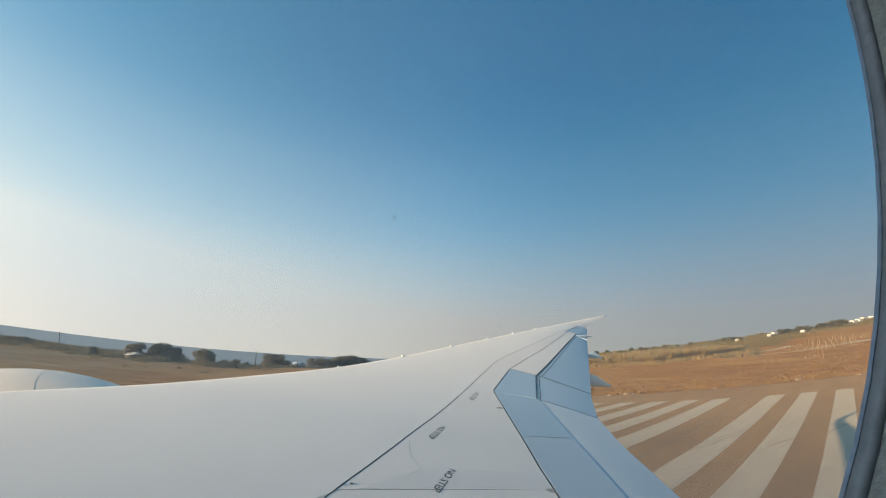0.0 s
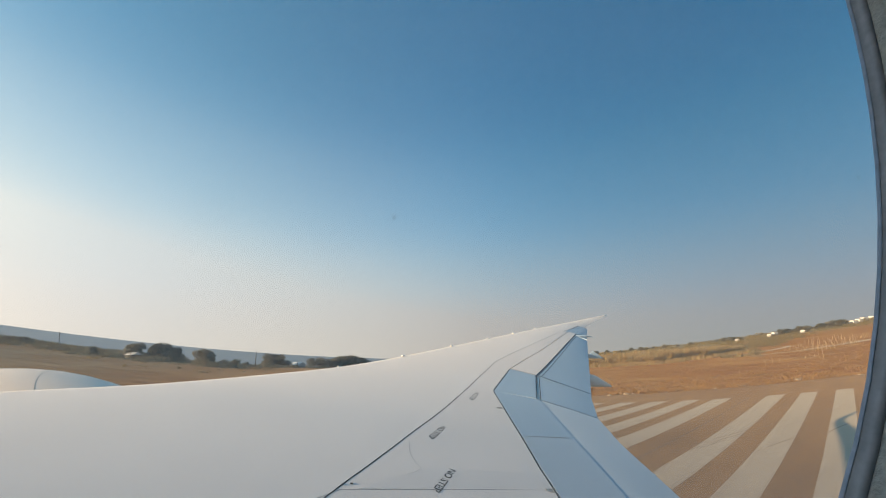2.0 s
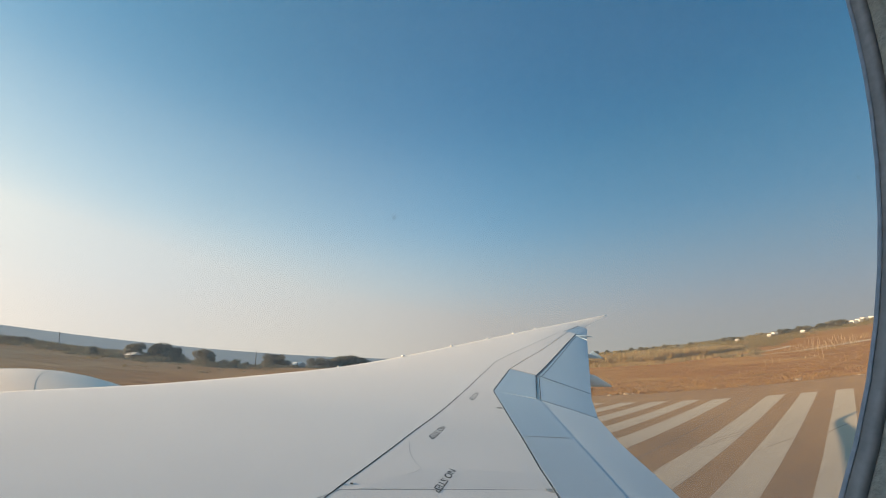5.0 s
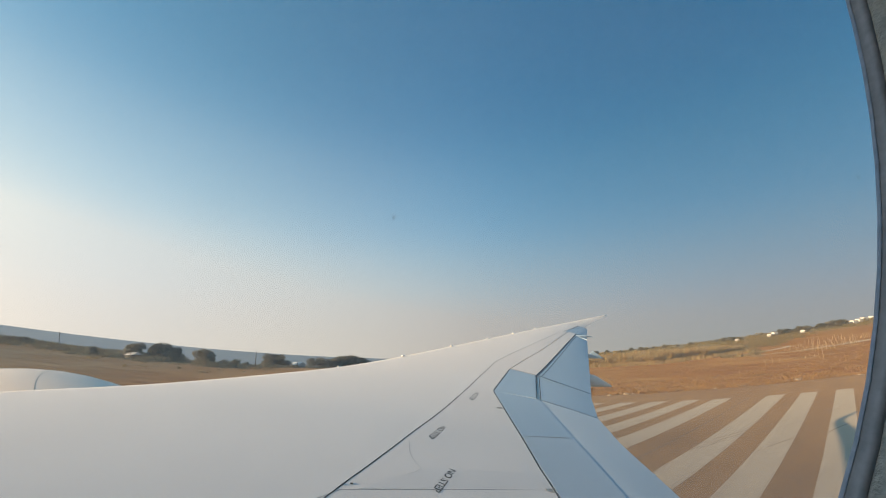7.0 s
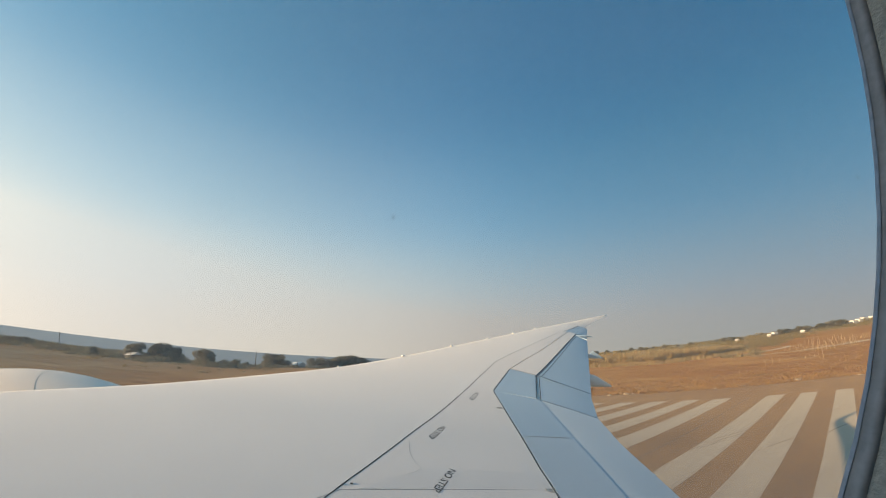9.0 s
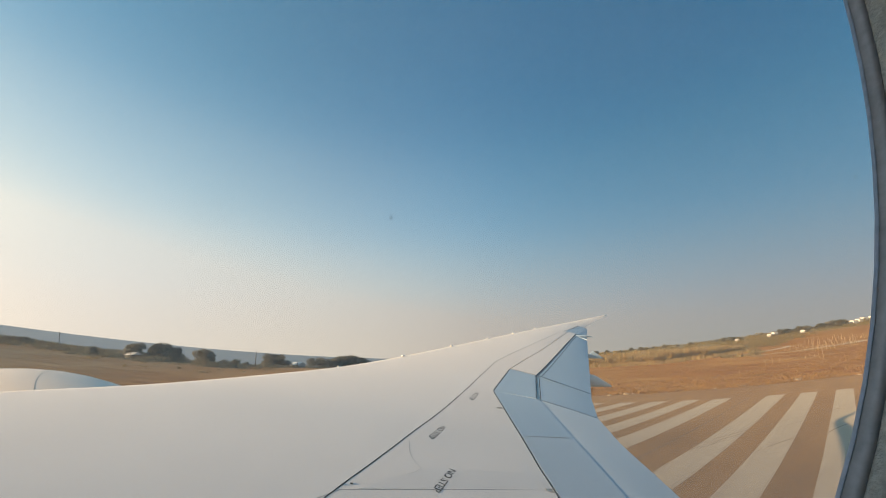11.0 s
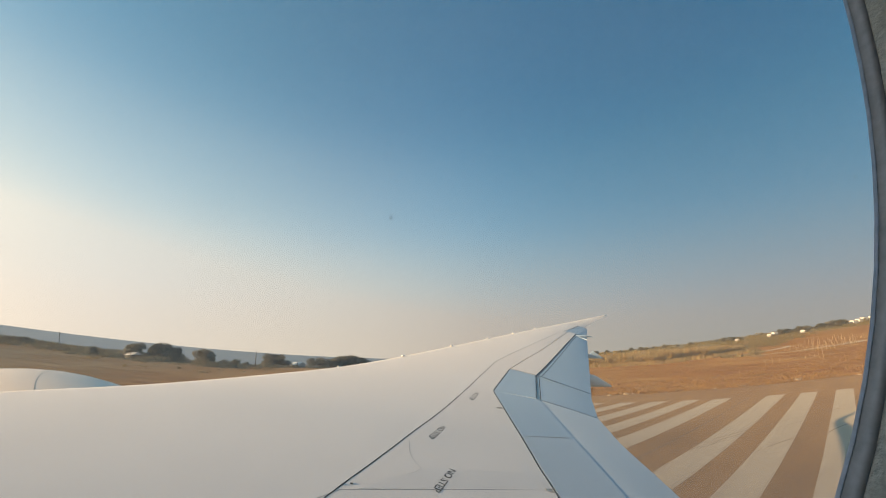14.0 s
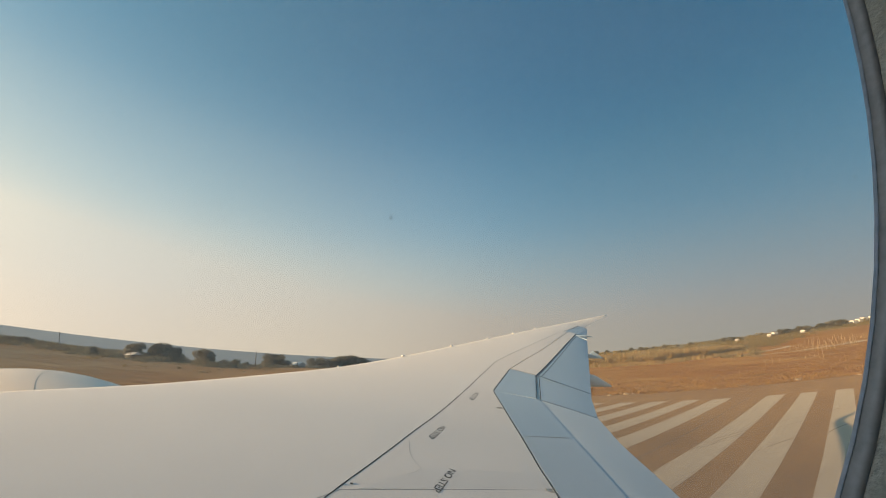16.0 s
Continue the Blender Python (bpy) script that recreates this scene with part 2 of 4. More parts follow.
def leaf_material(name, dark, light, spread=0.22):
    def build(nt, bsdf):
        g = nt.nodes.new("ShaderNodeNewGeometry")
        info = nt.nodes.new("ShaderNodeObjectInfo")
        col = ramp(nt, g.outputs["Random Per Island"], [(0.0, dark), (1.0, light)])
        col = mixed(nt, 1.0, col, ramp(nt, info.outputs["Random"], LEAF_TINT), "MULTIPLY")
        nt.links.new(col, bsdf.inputs["Base Color"])
        bsdf.inputs["Roughness"].default_value = 0.75
        bsdf.inputs["Specular IOR Level"].default_value = 0.2
        thin = nt.nodes.new("ShaderNodeBsdfTranslucent")
        nt.links.new(col, thin.inputs["Color"])
        both = nt.nodes.new("ShaderNodeMixShader")
        both.inputs[0].default_value = spread
        out = nt.nodes["Material Output"]
        nt.links.new(bsdf.outputs[0], both.inputs[1])
        nt.links.new(thin.outputs[0], both.inputs[2])
        nt.links.new(both.outputs[0], out.inputs["Surface"])
    return material(name, build)


# Tree and coastal leaves are lightened beyond foliage, putting distance haze into the colour.
M_LEAF = leaf_material("hazed_tree_leaves", (0.15, 0.145, 0.115), (0.27, 0.25, 0.195), 0.40)
M_SCRUB = leaf_material("scrub_leaves", (0.17, 0.138, 0.072), (0.36, 0.29, 0.152), 0.35)
M_COAST = leaf_material("hazed_coastal_leaves", (0.16, 0.15, 0.115), (0.30, 0.275, 0.205), 0.35)
M_REED = leaf_material("cane_leaves", (0.56, 0.40, 0.205), (0.78, 0.59, 0.33), 0.55)
M_STRAW = leaf_material("dry_straw", (0.30, 0.165, 0.066), (0.46, 0.282, 0.122))
M_STONE = speckled("pale_limestone", [(0.3, (0.28, 0.22, 0.15)), (0.7, (0.38, 0.31, 0.22))], 3, 20, 0.9, bump_size=0.02)
M_BARK = speckled("bark", [(0.3, (0.10, 0.075, 0.05)), (0.7, (0.17, 0.13, 0.09))], 2, 20, 0.9, bump_size=0.02)
M_STAKE = speckled("bleached_wood", [(0.3, (0.40, 0.30, 0.17)), (0.7, (0.50, 0.39, 0.24))], 3, 25, 0.8)
M_POLE = speckled("weathered_pole", [(0.3, (0.12, 0.11, 0.10)), (0.7, (0.19, 0.17, 0.15))], 2, 20, 0.85)
M_PLASTER = speckled("white_plaster", [(0.3, (0.58, 0.565, 0.54)), (0.7, (0.70, 0.685, 0.66))], 0.4, 6, 0.85)
M_TIN = speckled("pale_sheet_roof", [(0.3, (0.55, 0.55, 0.55)), (0.7, (0.68, 0.68, 0.67))], 0.6, 10, 0.45)
M_DARKGLASS = speckled("dark_window", [(0.3, (0.03, 0.035, 0.04)), (0.7, (0.05, 0.055, 0.06))], 1, 10, 0.15)


# ---- helpers of this scene ----
def mesh_of(name, bm, mat, smooth=True):
    me = bpy.data.meshes.new(name)
    bm.normal_update()
    bm.to_mesh(me)
    bm.free()
    me.materials.append(mat)
    if smooth:
        for poly in me.polygons:
            poly.use_smooth = True
    return me


def part(name, bm, mat, parent=None, label="", smooth=True):
    ob = new(name, mesh_of(name, bm, mat, smooth))
    if parent is not None:
        ob.parent = parent
    if label:
        tagged(ob, label)
    return ob


def empty(name, at, label, category, group=""):
    ob = new(name)
    ob.empty_display_size = 0.3
    ob.matrix_basis = Matrix.Translation(at)
    return tagged(ob, label, category, group)


def grid_faces(bm, rows, closed=False):
    """Quads between rows of vertices."""
    for a, b in zip(rows, rows[1:]):
        n = len(a)
        for i in range(n if closed else n - 1):
            bm.faces.new((a[i], a[(i + 1) % n], b[(i + 1) % n], b[i]))


def add_box(bm, size, at=(0, 0, 0), bevel=0.0, turn=0.0):
    m = Matrix.Translation(at) @ Matrix.Rotation(turn, 4, "Z") @ Matrix.Diagonal((*size, 1))
    made = bmesh.ops.create_cube(bm, size=1.0, matrix=m)
    if bevel:
        edges = {e for v in made["verts"] for e in v.link_edges}
        bmesh.ops.bevel(bm, geom=list(edges), offset=bevel, segments=2, affect="EDGES", profile=0.5)


def tube(bm, points, radii, sides=8):
    """A tube through points, closed at both ends."""
    rows = []
    for i, (pt, r) in enumerate(zip(points, radii)):
        a = Vector(points[max(i - 1, 0)])
        b = Vector(points[min(i + 1, len(points) - 1)])
        q = (b - a).to_track_quat("Z", "Y")
        rows.append([bm.verts.new(Vector(pt) + q @ Vector((r * math.cos(t), r * math.sin(t), 0)))
                     for t in (2 * math.pi * k / sides for k in range(sides))])
    grid_faces(bm, rows, closed=True)
    bm.faces.new(list(reversed(rows[0])))
    bm.faces.new(rows[-1])


def smoothstep(a, b, x):
    t = min(max((x - a) / (b - a), 0.0), 1.0)
    return t * t * (3 - 2 * t)


def lerp_table(x, xs, ys):
    return float(np.interp(x, xs, ys))


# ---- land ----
def bowed_ground(x, y):
    """Base height, bent up fore and aft so the horizon fits the camera's view."""
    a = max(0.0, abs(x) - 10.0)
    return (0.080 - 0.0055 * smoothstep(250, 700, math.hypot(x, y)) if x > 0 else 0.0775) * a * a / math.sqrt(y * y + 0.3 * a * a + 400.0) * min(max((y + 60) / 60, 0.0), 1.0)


COAST_X = (-3000, -400, -260, -205, -156, -125, -105, -88, -75, -60, -40, -10, 60, 150, 300, 900, 4000)
COAST_Y = (120, 200, 214, 202, 188, 180, 177, 181, 207, 238, 270, 420, 760, 1050, 1400, 2200, 3000)


def coast(x):
    return lerp_table(x, COAST_X, COAST_Y)


def land(x, y):
    z = bowed_ground(x, y)
    if y > 0:
        z += 0.034 * max(0.0, min(x - 150, 700)) * smoothstep(120, 420, y)
        far = math.hypot(x, y)
        z += 1.6 * smoothstep(125, 280, far) * noise.noise(Vector((x * 0.012, y * 0.012, 0.3)))
        z -= 12.0 * smoothstep(850, 1700, far) * smoothstep(0, 200, x)
        z -= 14.0 * smoothstep(0, 70, y - coast(x))
    return z


def polar_sheet(name, mat, height, radii, angles, kind_label):
    verts, faces = [], []
    n = len(angles)
    for r in radii:
        for a in angles:
            x, y = r * math.sin(a), r * math.cos(a)
            verts.append((x, y, height(x, y)))
    for i in range(len(radii) - 1):
        for j in range(n):
            k = (j + 1) % n
            faces.append((i * n + j, i * n + k, (i + 1) * n + k, (i + 1) * n + j))
    me = bpy.data.meshes.new(name)
    me.from_pydata(verts, [], faces)
    me.materials.append(mat)
    for poly in me.polygons:
        poly.use_smooth = True
    ob = new(name, me)
    return tagged(ob, kind_label, kind="structure")


ANGLES = [radians(a) for a in np.concatenate([np.arange(-60, 60, 0.75), np.arange(60, 300, 4.0)])]
RADII = [0.01] + list(np.geomspace(6, 4600, 150))
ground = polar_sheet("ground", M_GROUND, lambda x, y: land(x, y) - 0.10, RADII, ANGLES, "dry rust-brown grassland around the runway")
sea = polar_sheet("water", M_SEA, lambda x, y: bowed_ground(x, y) - 3.0 - 40 * smoothstep(0, 120, coast(x) - 60 - y), list(np.geomspace(150, 4700, 70)), ANGLES, "calm grey-blue sea to the horizon")


def draped(outline_rows, lift):
    """A sheet over rows of plan points, laid on the land."""
    bm = bmesh.new()
    rows = [[bm.verts.new((x, y, bowed_ground(x, y) + lift)) for x, y in row] for row in outline_rows]
    grid_faces(bm, rows)
    bmesh.ops.recalc_face_normals(bm, faces=bm.faces)
    return bm


def strip_rows(a, b, width, steps, bend=0.0):
    """Plan rows of a straight or slightly bent strip from a to b."""
    a, b = Vector(a), Vector(b)
    d = (b - a).normalized()
    n = Vector((-d.y, d.x))
    rows = []
    for i in range(steps + 1):
        t = i / steps
        c = a.lerp(b, t) + n * (bend * 4 * t * (1 - t))
        rows.append([tuple(c - n * width / 2), tuple(c + n * width / 2)])
    return rows


EDGE_Y = 59.0
xs = np.linspace(-34, 118, 150)
ys = np.linspace(-70, EDGE_Y, 120)


def ragged(x):
    return 0.5 * noise.noise(Vector((x * 0.35, 3.1, 0))) + 0.25 * noise.noise(Vector((x * 1.3, 7.7, 0)))


runway = part("runway", draped([[(x, y + (ragged(x) if y == ys[-1] else 0)) for x in xs] for y in ys], 0.0), M_RUNWAY, label="sandy tan asphalt runway with a ragged edge")
tagged(runway, kind="structure")

# threshold stripes: parallel bars either side of a wider middle gap that holds the tar joint
STRIPE_DIR = Vector((math.cos(radians(43.2)), math.sin(radians(43.2))))


def on_runway(x40, y):
    """A plan point on the line that runs along the runway and crosses y = 40 at x40."""
    return (x40 + (y - 40) * STRIPE_DIR.x / STRIPE_DIR.y, y)


def stripe_end(x40):
    """Where the bars stop, short of the pavement's edge."""
    return 49.9 - 0.129 * (x40 - 12.0) + 0.0007 * (x40 - 12.0) ** 2


for x0, x1 in ((3.4, 5.3), (7.6, 9.5), (11.75, 13.7), (15.75, 17.95), (19.9, 22.05), (23.85, 26.2), (30.6, 32.85), (34.85, 36.95), (39.15, 41.3), (43.45, 45.6)):
    rows = []
    for i in range(29):
        rows.append([on_runway(xe, 10.0 + (stripe_end(xe) - 10.0) * i / 28 if i < 28 else stripe_end(xe)) for xe in (x0, (x0 + x1) / 2, x1)])
    part("stripe", draped(rows, 0.006), M_STRIPE, runway)
side_line = draped(strip_rows((-15.0, 12.6), (-33.0, -4.3), 0.9, 16), 0.012)
part("side_line", side_line, M_STRIPE, runway, "worn white runway side line")
bm = draped(strip_rows(on_runway(28.2, 13.0), on_runway(28.45, 48.0), 0.085, 28), 0.005)
part("joint", bm, M_TAR, runway, "dark tar joint along the runway")
for a, b, bend in [((15.3, 25.6), (21.9, 29.7), 0.12), ((15.6, 26.3), (22.7, 30.5), 0.15), ((16.2, 26.0), (21.4, 29.1), 0.1), ((23.6, 30.7), (30.8, 34.4), 0.15), ((22.9, 29.5), (29.3, 32.6), 0.12),
                   ((18.1, 24.3), (23.5, 27.4), 0.1), ((26.5, 28.1), (30.1, 30.2), 0.06), ((33.4, 34.9), (36.0, 36.3), 0.05)]:
    part("tyre_mark", draped(strip_rows(a, b, 0.065, 16, bend), 0.008), M_MARKS, runway)


def dirt_way(name, knots, label):
    """A beaten track that follows the land closely; each knot is a plan point and half the width."""
    at = np.linspace(0, len(knots) - 1, 90)
    px, py, pw = (np.interp(at, range(len(knots)), [k[i] for k in knots]) for i in range(3))
    bm = bmesh.new()
    rows = [[bm.verts.new((x, y + w * f, land(x, y + w * f) + 0.05)) for f in (-1, -0.33, 0.33, 1)] for x, y, w in zip(px, py, pw)]
    grid_faces(bm, rows)
    bmesh.ops.recalc_face_normals(bm, faces=bm.faces)
    tagged(part(name, bm, M_TRACK, label=label), kind="structure")


dirt_way("dirt_track", [(118, 168, 0.4), (130, 160, 0.7), (142, 156, 1.2), (158, 163, 1.6), (175, 171, 2.0), (194, 181, 2.3), (214, 190, 2.6), (250, 206, 2.8), (300, 228, 2.8)], "pale dirt track across the field")
dirt_way("dirt_path", [(126, 172, 0.6), (140, 177, 1.2), (155, 188, 1.8), (172, 199, 2.0), (190, 212, 2.0), (203, 226, 1.4)], "short pale dirt path into the scrub")

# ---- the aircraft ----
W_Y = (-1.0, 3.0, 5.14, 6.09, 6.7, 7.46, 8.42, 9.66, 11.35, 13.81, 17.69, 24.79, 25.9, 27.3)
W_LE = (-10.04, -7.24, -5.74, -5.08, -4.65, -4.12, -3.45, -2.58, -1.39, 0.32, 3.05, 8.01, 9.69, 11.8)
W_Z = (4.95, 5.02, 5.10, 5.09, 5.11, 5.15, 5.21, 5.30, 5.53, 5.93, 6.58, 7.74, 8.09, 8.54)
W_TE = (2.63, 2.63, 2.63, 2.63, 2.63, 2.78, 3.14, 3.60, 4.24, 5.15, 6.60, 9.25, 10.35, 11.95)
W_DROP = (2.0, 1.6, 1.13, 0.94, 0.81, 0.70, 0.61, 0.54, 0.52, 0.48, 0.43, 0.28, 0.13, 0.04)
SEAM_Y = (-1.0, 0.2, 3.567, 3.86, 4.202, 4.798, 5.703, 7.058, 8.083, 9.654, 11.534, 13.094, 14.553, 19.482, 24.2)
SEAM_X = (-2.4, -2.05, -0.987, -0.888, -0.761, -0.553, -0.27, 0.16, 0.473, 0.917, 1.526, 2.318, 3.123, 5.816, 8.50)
SPAN = np.arange(-1.0, 27.301, 0.05)


def faired(table):
    """A spanwise table with its corners smoothed over about two metres."""
    line = np.interp(SPAN, W_Y, table)
    k = np.hanning(43)
    wide = np.concatenate([2 * line[0] - line[21:0:-1], line, 2 * line[-1] - line[-2:-23:-1]])
    return np.convolve(wide, k / k.sum(), "valid")


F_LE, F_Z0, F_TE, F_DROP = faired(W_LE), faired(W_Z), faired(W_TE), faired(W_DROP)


def at_span(table, y):
    return float(np.interp(y, SPAN, table))


def wing_top(x, y):
    """Height of the wing's upper surface."""
    le, te = at_span(F_LE, y), at_span(F_TE, y)
    c = min(max((x - le) / (te - le), 0.0), 1.25)
    return at_span(F_Z0, y) - at_span(F_DROP, y) * c ** 1.7


def seam(y):
    return lerp_table(y, SEAM_Y, SEAM_X)


airliner = empty("airliner", (0, 0, 0), "white twin-engined airliner with flaps set, standing on the runway", "aircraft")

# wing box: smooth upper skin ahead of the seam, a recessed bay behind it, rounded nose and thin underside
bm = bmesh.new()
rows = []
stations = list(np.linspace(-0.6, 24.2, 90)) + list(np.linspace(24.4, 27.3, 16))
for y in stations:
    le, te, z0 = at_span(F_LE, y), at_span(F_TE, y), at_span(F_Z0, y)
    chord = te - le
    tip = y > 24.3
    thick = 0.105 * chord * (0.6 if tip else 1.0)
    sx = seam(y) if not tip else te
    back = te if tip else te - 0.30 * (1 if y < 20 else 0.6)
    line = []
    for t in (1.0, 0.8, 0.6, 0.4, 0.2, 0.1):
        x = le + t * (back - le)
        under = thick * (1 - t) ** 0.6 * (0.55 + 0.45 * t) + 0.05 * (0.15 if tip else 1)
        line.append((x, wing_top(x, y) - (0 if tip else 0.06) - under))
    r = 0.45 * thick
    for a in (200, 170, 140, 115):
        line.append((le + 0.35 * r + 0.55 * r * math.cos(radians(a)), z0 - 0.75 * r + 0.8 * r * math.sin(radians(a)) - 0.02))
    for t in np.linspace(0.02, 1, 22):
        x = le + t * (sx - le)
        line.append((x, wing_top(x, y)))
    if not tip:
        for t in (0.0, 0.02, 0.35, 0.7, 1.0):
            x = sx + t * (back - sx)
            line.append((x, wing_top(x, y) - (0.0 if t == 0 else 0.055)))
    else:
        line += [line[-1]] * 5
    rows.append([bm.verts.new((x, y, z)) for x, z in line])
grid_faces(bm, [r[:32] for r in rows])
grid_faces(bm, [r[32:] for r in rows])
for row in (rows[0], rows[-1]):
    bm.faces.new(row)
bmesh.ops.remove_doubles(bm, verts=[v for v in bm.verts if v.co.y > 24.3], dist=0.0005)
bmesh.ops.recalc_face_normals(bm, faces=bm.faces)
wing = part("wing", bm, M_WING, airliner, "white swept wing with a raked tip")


def bent(front, rear, t):
    return tuple(np.array(front) * (1 - t) + np.array(rear) * t)


def resample(line, n):
    line = [np.array(p, float) for p in line]
    ds = [0.0]
    for a, b in zip(line, line[1:]):
        ds.append(ds[-1] + float(np.hypot(*(b - a))))
    return [(float(np.interp(s, ds, [p[0] for p in line])), float(np.interp(s, ds, [p[1] for p in line])))
            for s in np.linspace(0, ds[-1], n)]


def skin_panel(name, front, rear, mat, label="", n=14, m=6, lift=0.0, thick=(0.05, 0.05), droop=0.0, nose=0.0):
    """A plate that follows the wing's top between a front and a rear edge given in plan."""
    bm = bmesh.new()
    fa, ra = resample(front, n), resample(rear, n)
    top, low = [], []
    for a, b in zip(fa, ra):
        rt, rl = [], []
        for i in range(m + 1):
            t = i / m
            x, y = bent(a, b, t)
            z = wing_top(x, y) + lift - droop * t * t - nose * math.exp(-(t / 0.22) ** 2)
            rt.append(bm.verts.new((x, y, z)))
            rl.append(bm.verts.new((x, y, z - thick[0] * (1 - t) - thick[1] * t)))
        top.append(rt)
        low.append(rl)
    grid_faces(bm, top)
    grid_faces(bm, [list(reversed(r)) for r in low])
    def wall(a_row, b_row):
        grid_faces(bm, [[bm.verts.new(v.co) for v in a_row], [bm.verts.new(v.co) for v in b_row]])
    wall(top[0], low[0])
    wall(low[-1], top[-1])
    wall([r[0] for r in low], [r[0] for r in top])
    wall([r[-1] for r in top], [r[-1] for r in low])
    bm.normal_update()
    bm.faces.ensure_lookup_table()
    for fc in bm.faces[:(n - 1) * m]:
        if fc.normal.z < 0:
            fc.normal_flip()
    ob = part(name, bm, mat, wing, label, smooth=False)
    for poly in ob.data.polygons:
        poly.use_smooth = abs(poly.normal.z) > 0.8
    return ob


HINGE = [(1.22, 0.2), (1.211, 4.439), (1.158, 5.015), (1.14, 5.943), (1.099, 6.875), (1.044, 8.233), (1.391, 9.407), (1.852, 10.848), (2.645, 12.435), (3.535, 14.104), (8.45, 24.0)]


def part_of(line, y0, y1, dx=0.0):
    """The stretch of a plan line between two spanwise stations, moved aft by dx."""
    lx, ly = [q[0] for q in line], [q[1] for q in line]
    ys_in = [y0] + [y for y in ly if y0 + 0.05 < y < y1 - 0.05] + [y1]
    return [(lerp_table(y, ly, lx) + dx, y) for y in ys_in]


# fixed panel behind the seam, in two pieces with a thin butt joint
FLAP_FRONT = [(2.06, 0.2), (2.06, 4.76), (2.00, 6.66), (1.95, 8.06)]
skin_panel("trailing_panel", [(seam(y) + 0.012, y) for y in (0.2, 1.2, 2.2, 3.0, 3.567, 3.704)], part_of(HINGE, 0.2, 4.504, -0.015), M_PANEL, "pale grey fixed panel", 24, 10)
skin_panel("trailing_panel", [(seam(y) + 0.012, y) for y in (3.705, *SEAM_Y[3:14], 23.9)], part_of(HINGE, 4.505, 24.0, -0.015), M_PANEL, "pale grey fixed panel with stencilled warnings", 90, 10)
skin_panel("doubler", [(-0.75, 3.79), (-0.5, 4.08), (-0.28, 4.27), (-0.22, 4.38)], [(1.14, 4.57), (1.13, 4.66), (1.12, 4.75), (1.10, 4.85)], M_DOUBLER, "thin grey doubler plate", 10, 8, lift=0.0015, thick=(0.004, 0.004))
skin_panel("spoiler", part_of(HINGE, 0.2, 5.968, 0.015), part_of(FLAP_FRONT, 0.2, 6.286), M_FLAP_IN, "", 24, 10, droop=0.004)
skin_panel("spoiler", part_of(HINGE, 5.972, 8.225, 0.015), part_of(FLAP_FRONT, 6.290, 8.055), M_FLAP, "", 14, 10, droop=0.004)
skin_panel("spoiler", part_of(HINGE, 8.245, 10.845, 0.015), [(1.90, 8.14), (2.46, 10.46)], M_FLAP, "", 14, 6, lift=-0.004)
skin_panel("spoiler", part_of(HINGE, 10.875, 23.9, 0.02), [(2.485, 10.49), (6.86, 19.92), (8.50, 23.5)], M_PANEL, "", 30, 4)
skin_panel("inboard_flap", part_of(FLAP_FRONT, 0.2, 8.045, -0.004), [(2.86, 0.2), (2.84, 5.06), (2.80, 6.5), (2.87, 7.485)], M_FLAP_IN, "grey inboard flap tinted for sky reflection, slightly lowered", 30, 14, lift=-0.002, thick=(0.14, 0.02), nose=0.008)
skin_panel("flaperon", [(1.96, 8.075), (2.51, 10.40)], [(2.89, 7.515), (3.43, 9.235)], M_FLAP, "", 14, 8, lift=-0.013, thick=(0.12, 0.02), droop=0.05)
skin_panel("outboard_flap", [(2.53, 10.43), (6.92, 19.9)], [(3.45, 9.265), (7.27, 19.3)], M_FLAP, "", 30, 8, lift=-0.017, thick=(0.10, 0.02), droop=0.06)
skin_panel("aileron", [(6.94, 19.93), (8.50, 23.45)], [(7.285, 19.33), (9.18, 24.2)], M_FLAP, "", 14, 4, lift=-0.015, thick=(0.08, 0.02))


def surface_strip(name, line, width, mat, lift, parent, n=40, label=""):
    """A thin strip laid along a line on the wing's top."""
    pts = resample(line, n)
    bm = bmesh.new()
    rows = []
    for i, (x, y) in enumerate(pts):
        a, b = Vector(pts[max(i - 1, 0)]), Vector(pts[min(i + 1, n - 1)])
        d = (b - a).normalized()
        w = width * (0.8 + 0.3 * abs(noise.noise(Vector((x * 4, y * 4, 0)))))
        row = []
        for s in (-0.5, 0.5):
            px, py = x - d.y * w * s, y + d.x * w * s
            row.append(bm.verts.new((px, py, wing_top(px, py) + lift)))
        rows.append(row)
    grid_faces(bm, rows)
    bmesh.ops.recalc_face_normals(bm, faces=bm.faces)
    return part(name, bm, mat, parent, label)


# Dark strips: sealant on the seam; elsewhere the gaps' shade put into a colour.
surface_strip("seal", [(seam(y) + 0.006, y) for y in (0.2, 2.0, *SEAM_Y[2:11])], 0.017, M_SEAL_GAP, 0.0015, wing, 80)
surface_strip("seal", HINGE[:6], 0.05, M_SEAL_GAP, -0.02, wing, 60)
surface_strip("seal", HINGE[5:], 0.06, M_SEAL_GAP, -0.02, wing, 60)
surface_strip("seal", [(2.48, 10.46), (6.88, 19.94), (8.5, 23.48)], 0.05, M_GAP, -0.012, wing, 40)
surface_strip("seal", [(1.90, 8.13), (2.47, 10.41)], 0.022, M_SEAL_GAP, -0.003, wing, 12)
surface_strip("seal", [(1.985, 8.09), (2.535, 10.37)], 0.020, M_SEAL_GAP, -0.006, wing, 12)
surface_strip("seal", [(2.60, 10.40), (6.95, 19.86)], 0.022, M_GAP, -0.012, wing, 40)
surface_strip("seal", [(1.87, 10.86), (2.47, 10.475)], 0.035, M_SEAL_GAP, 0.002, wing, 10)
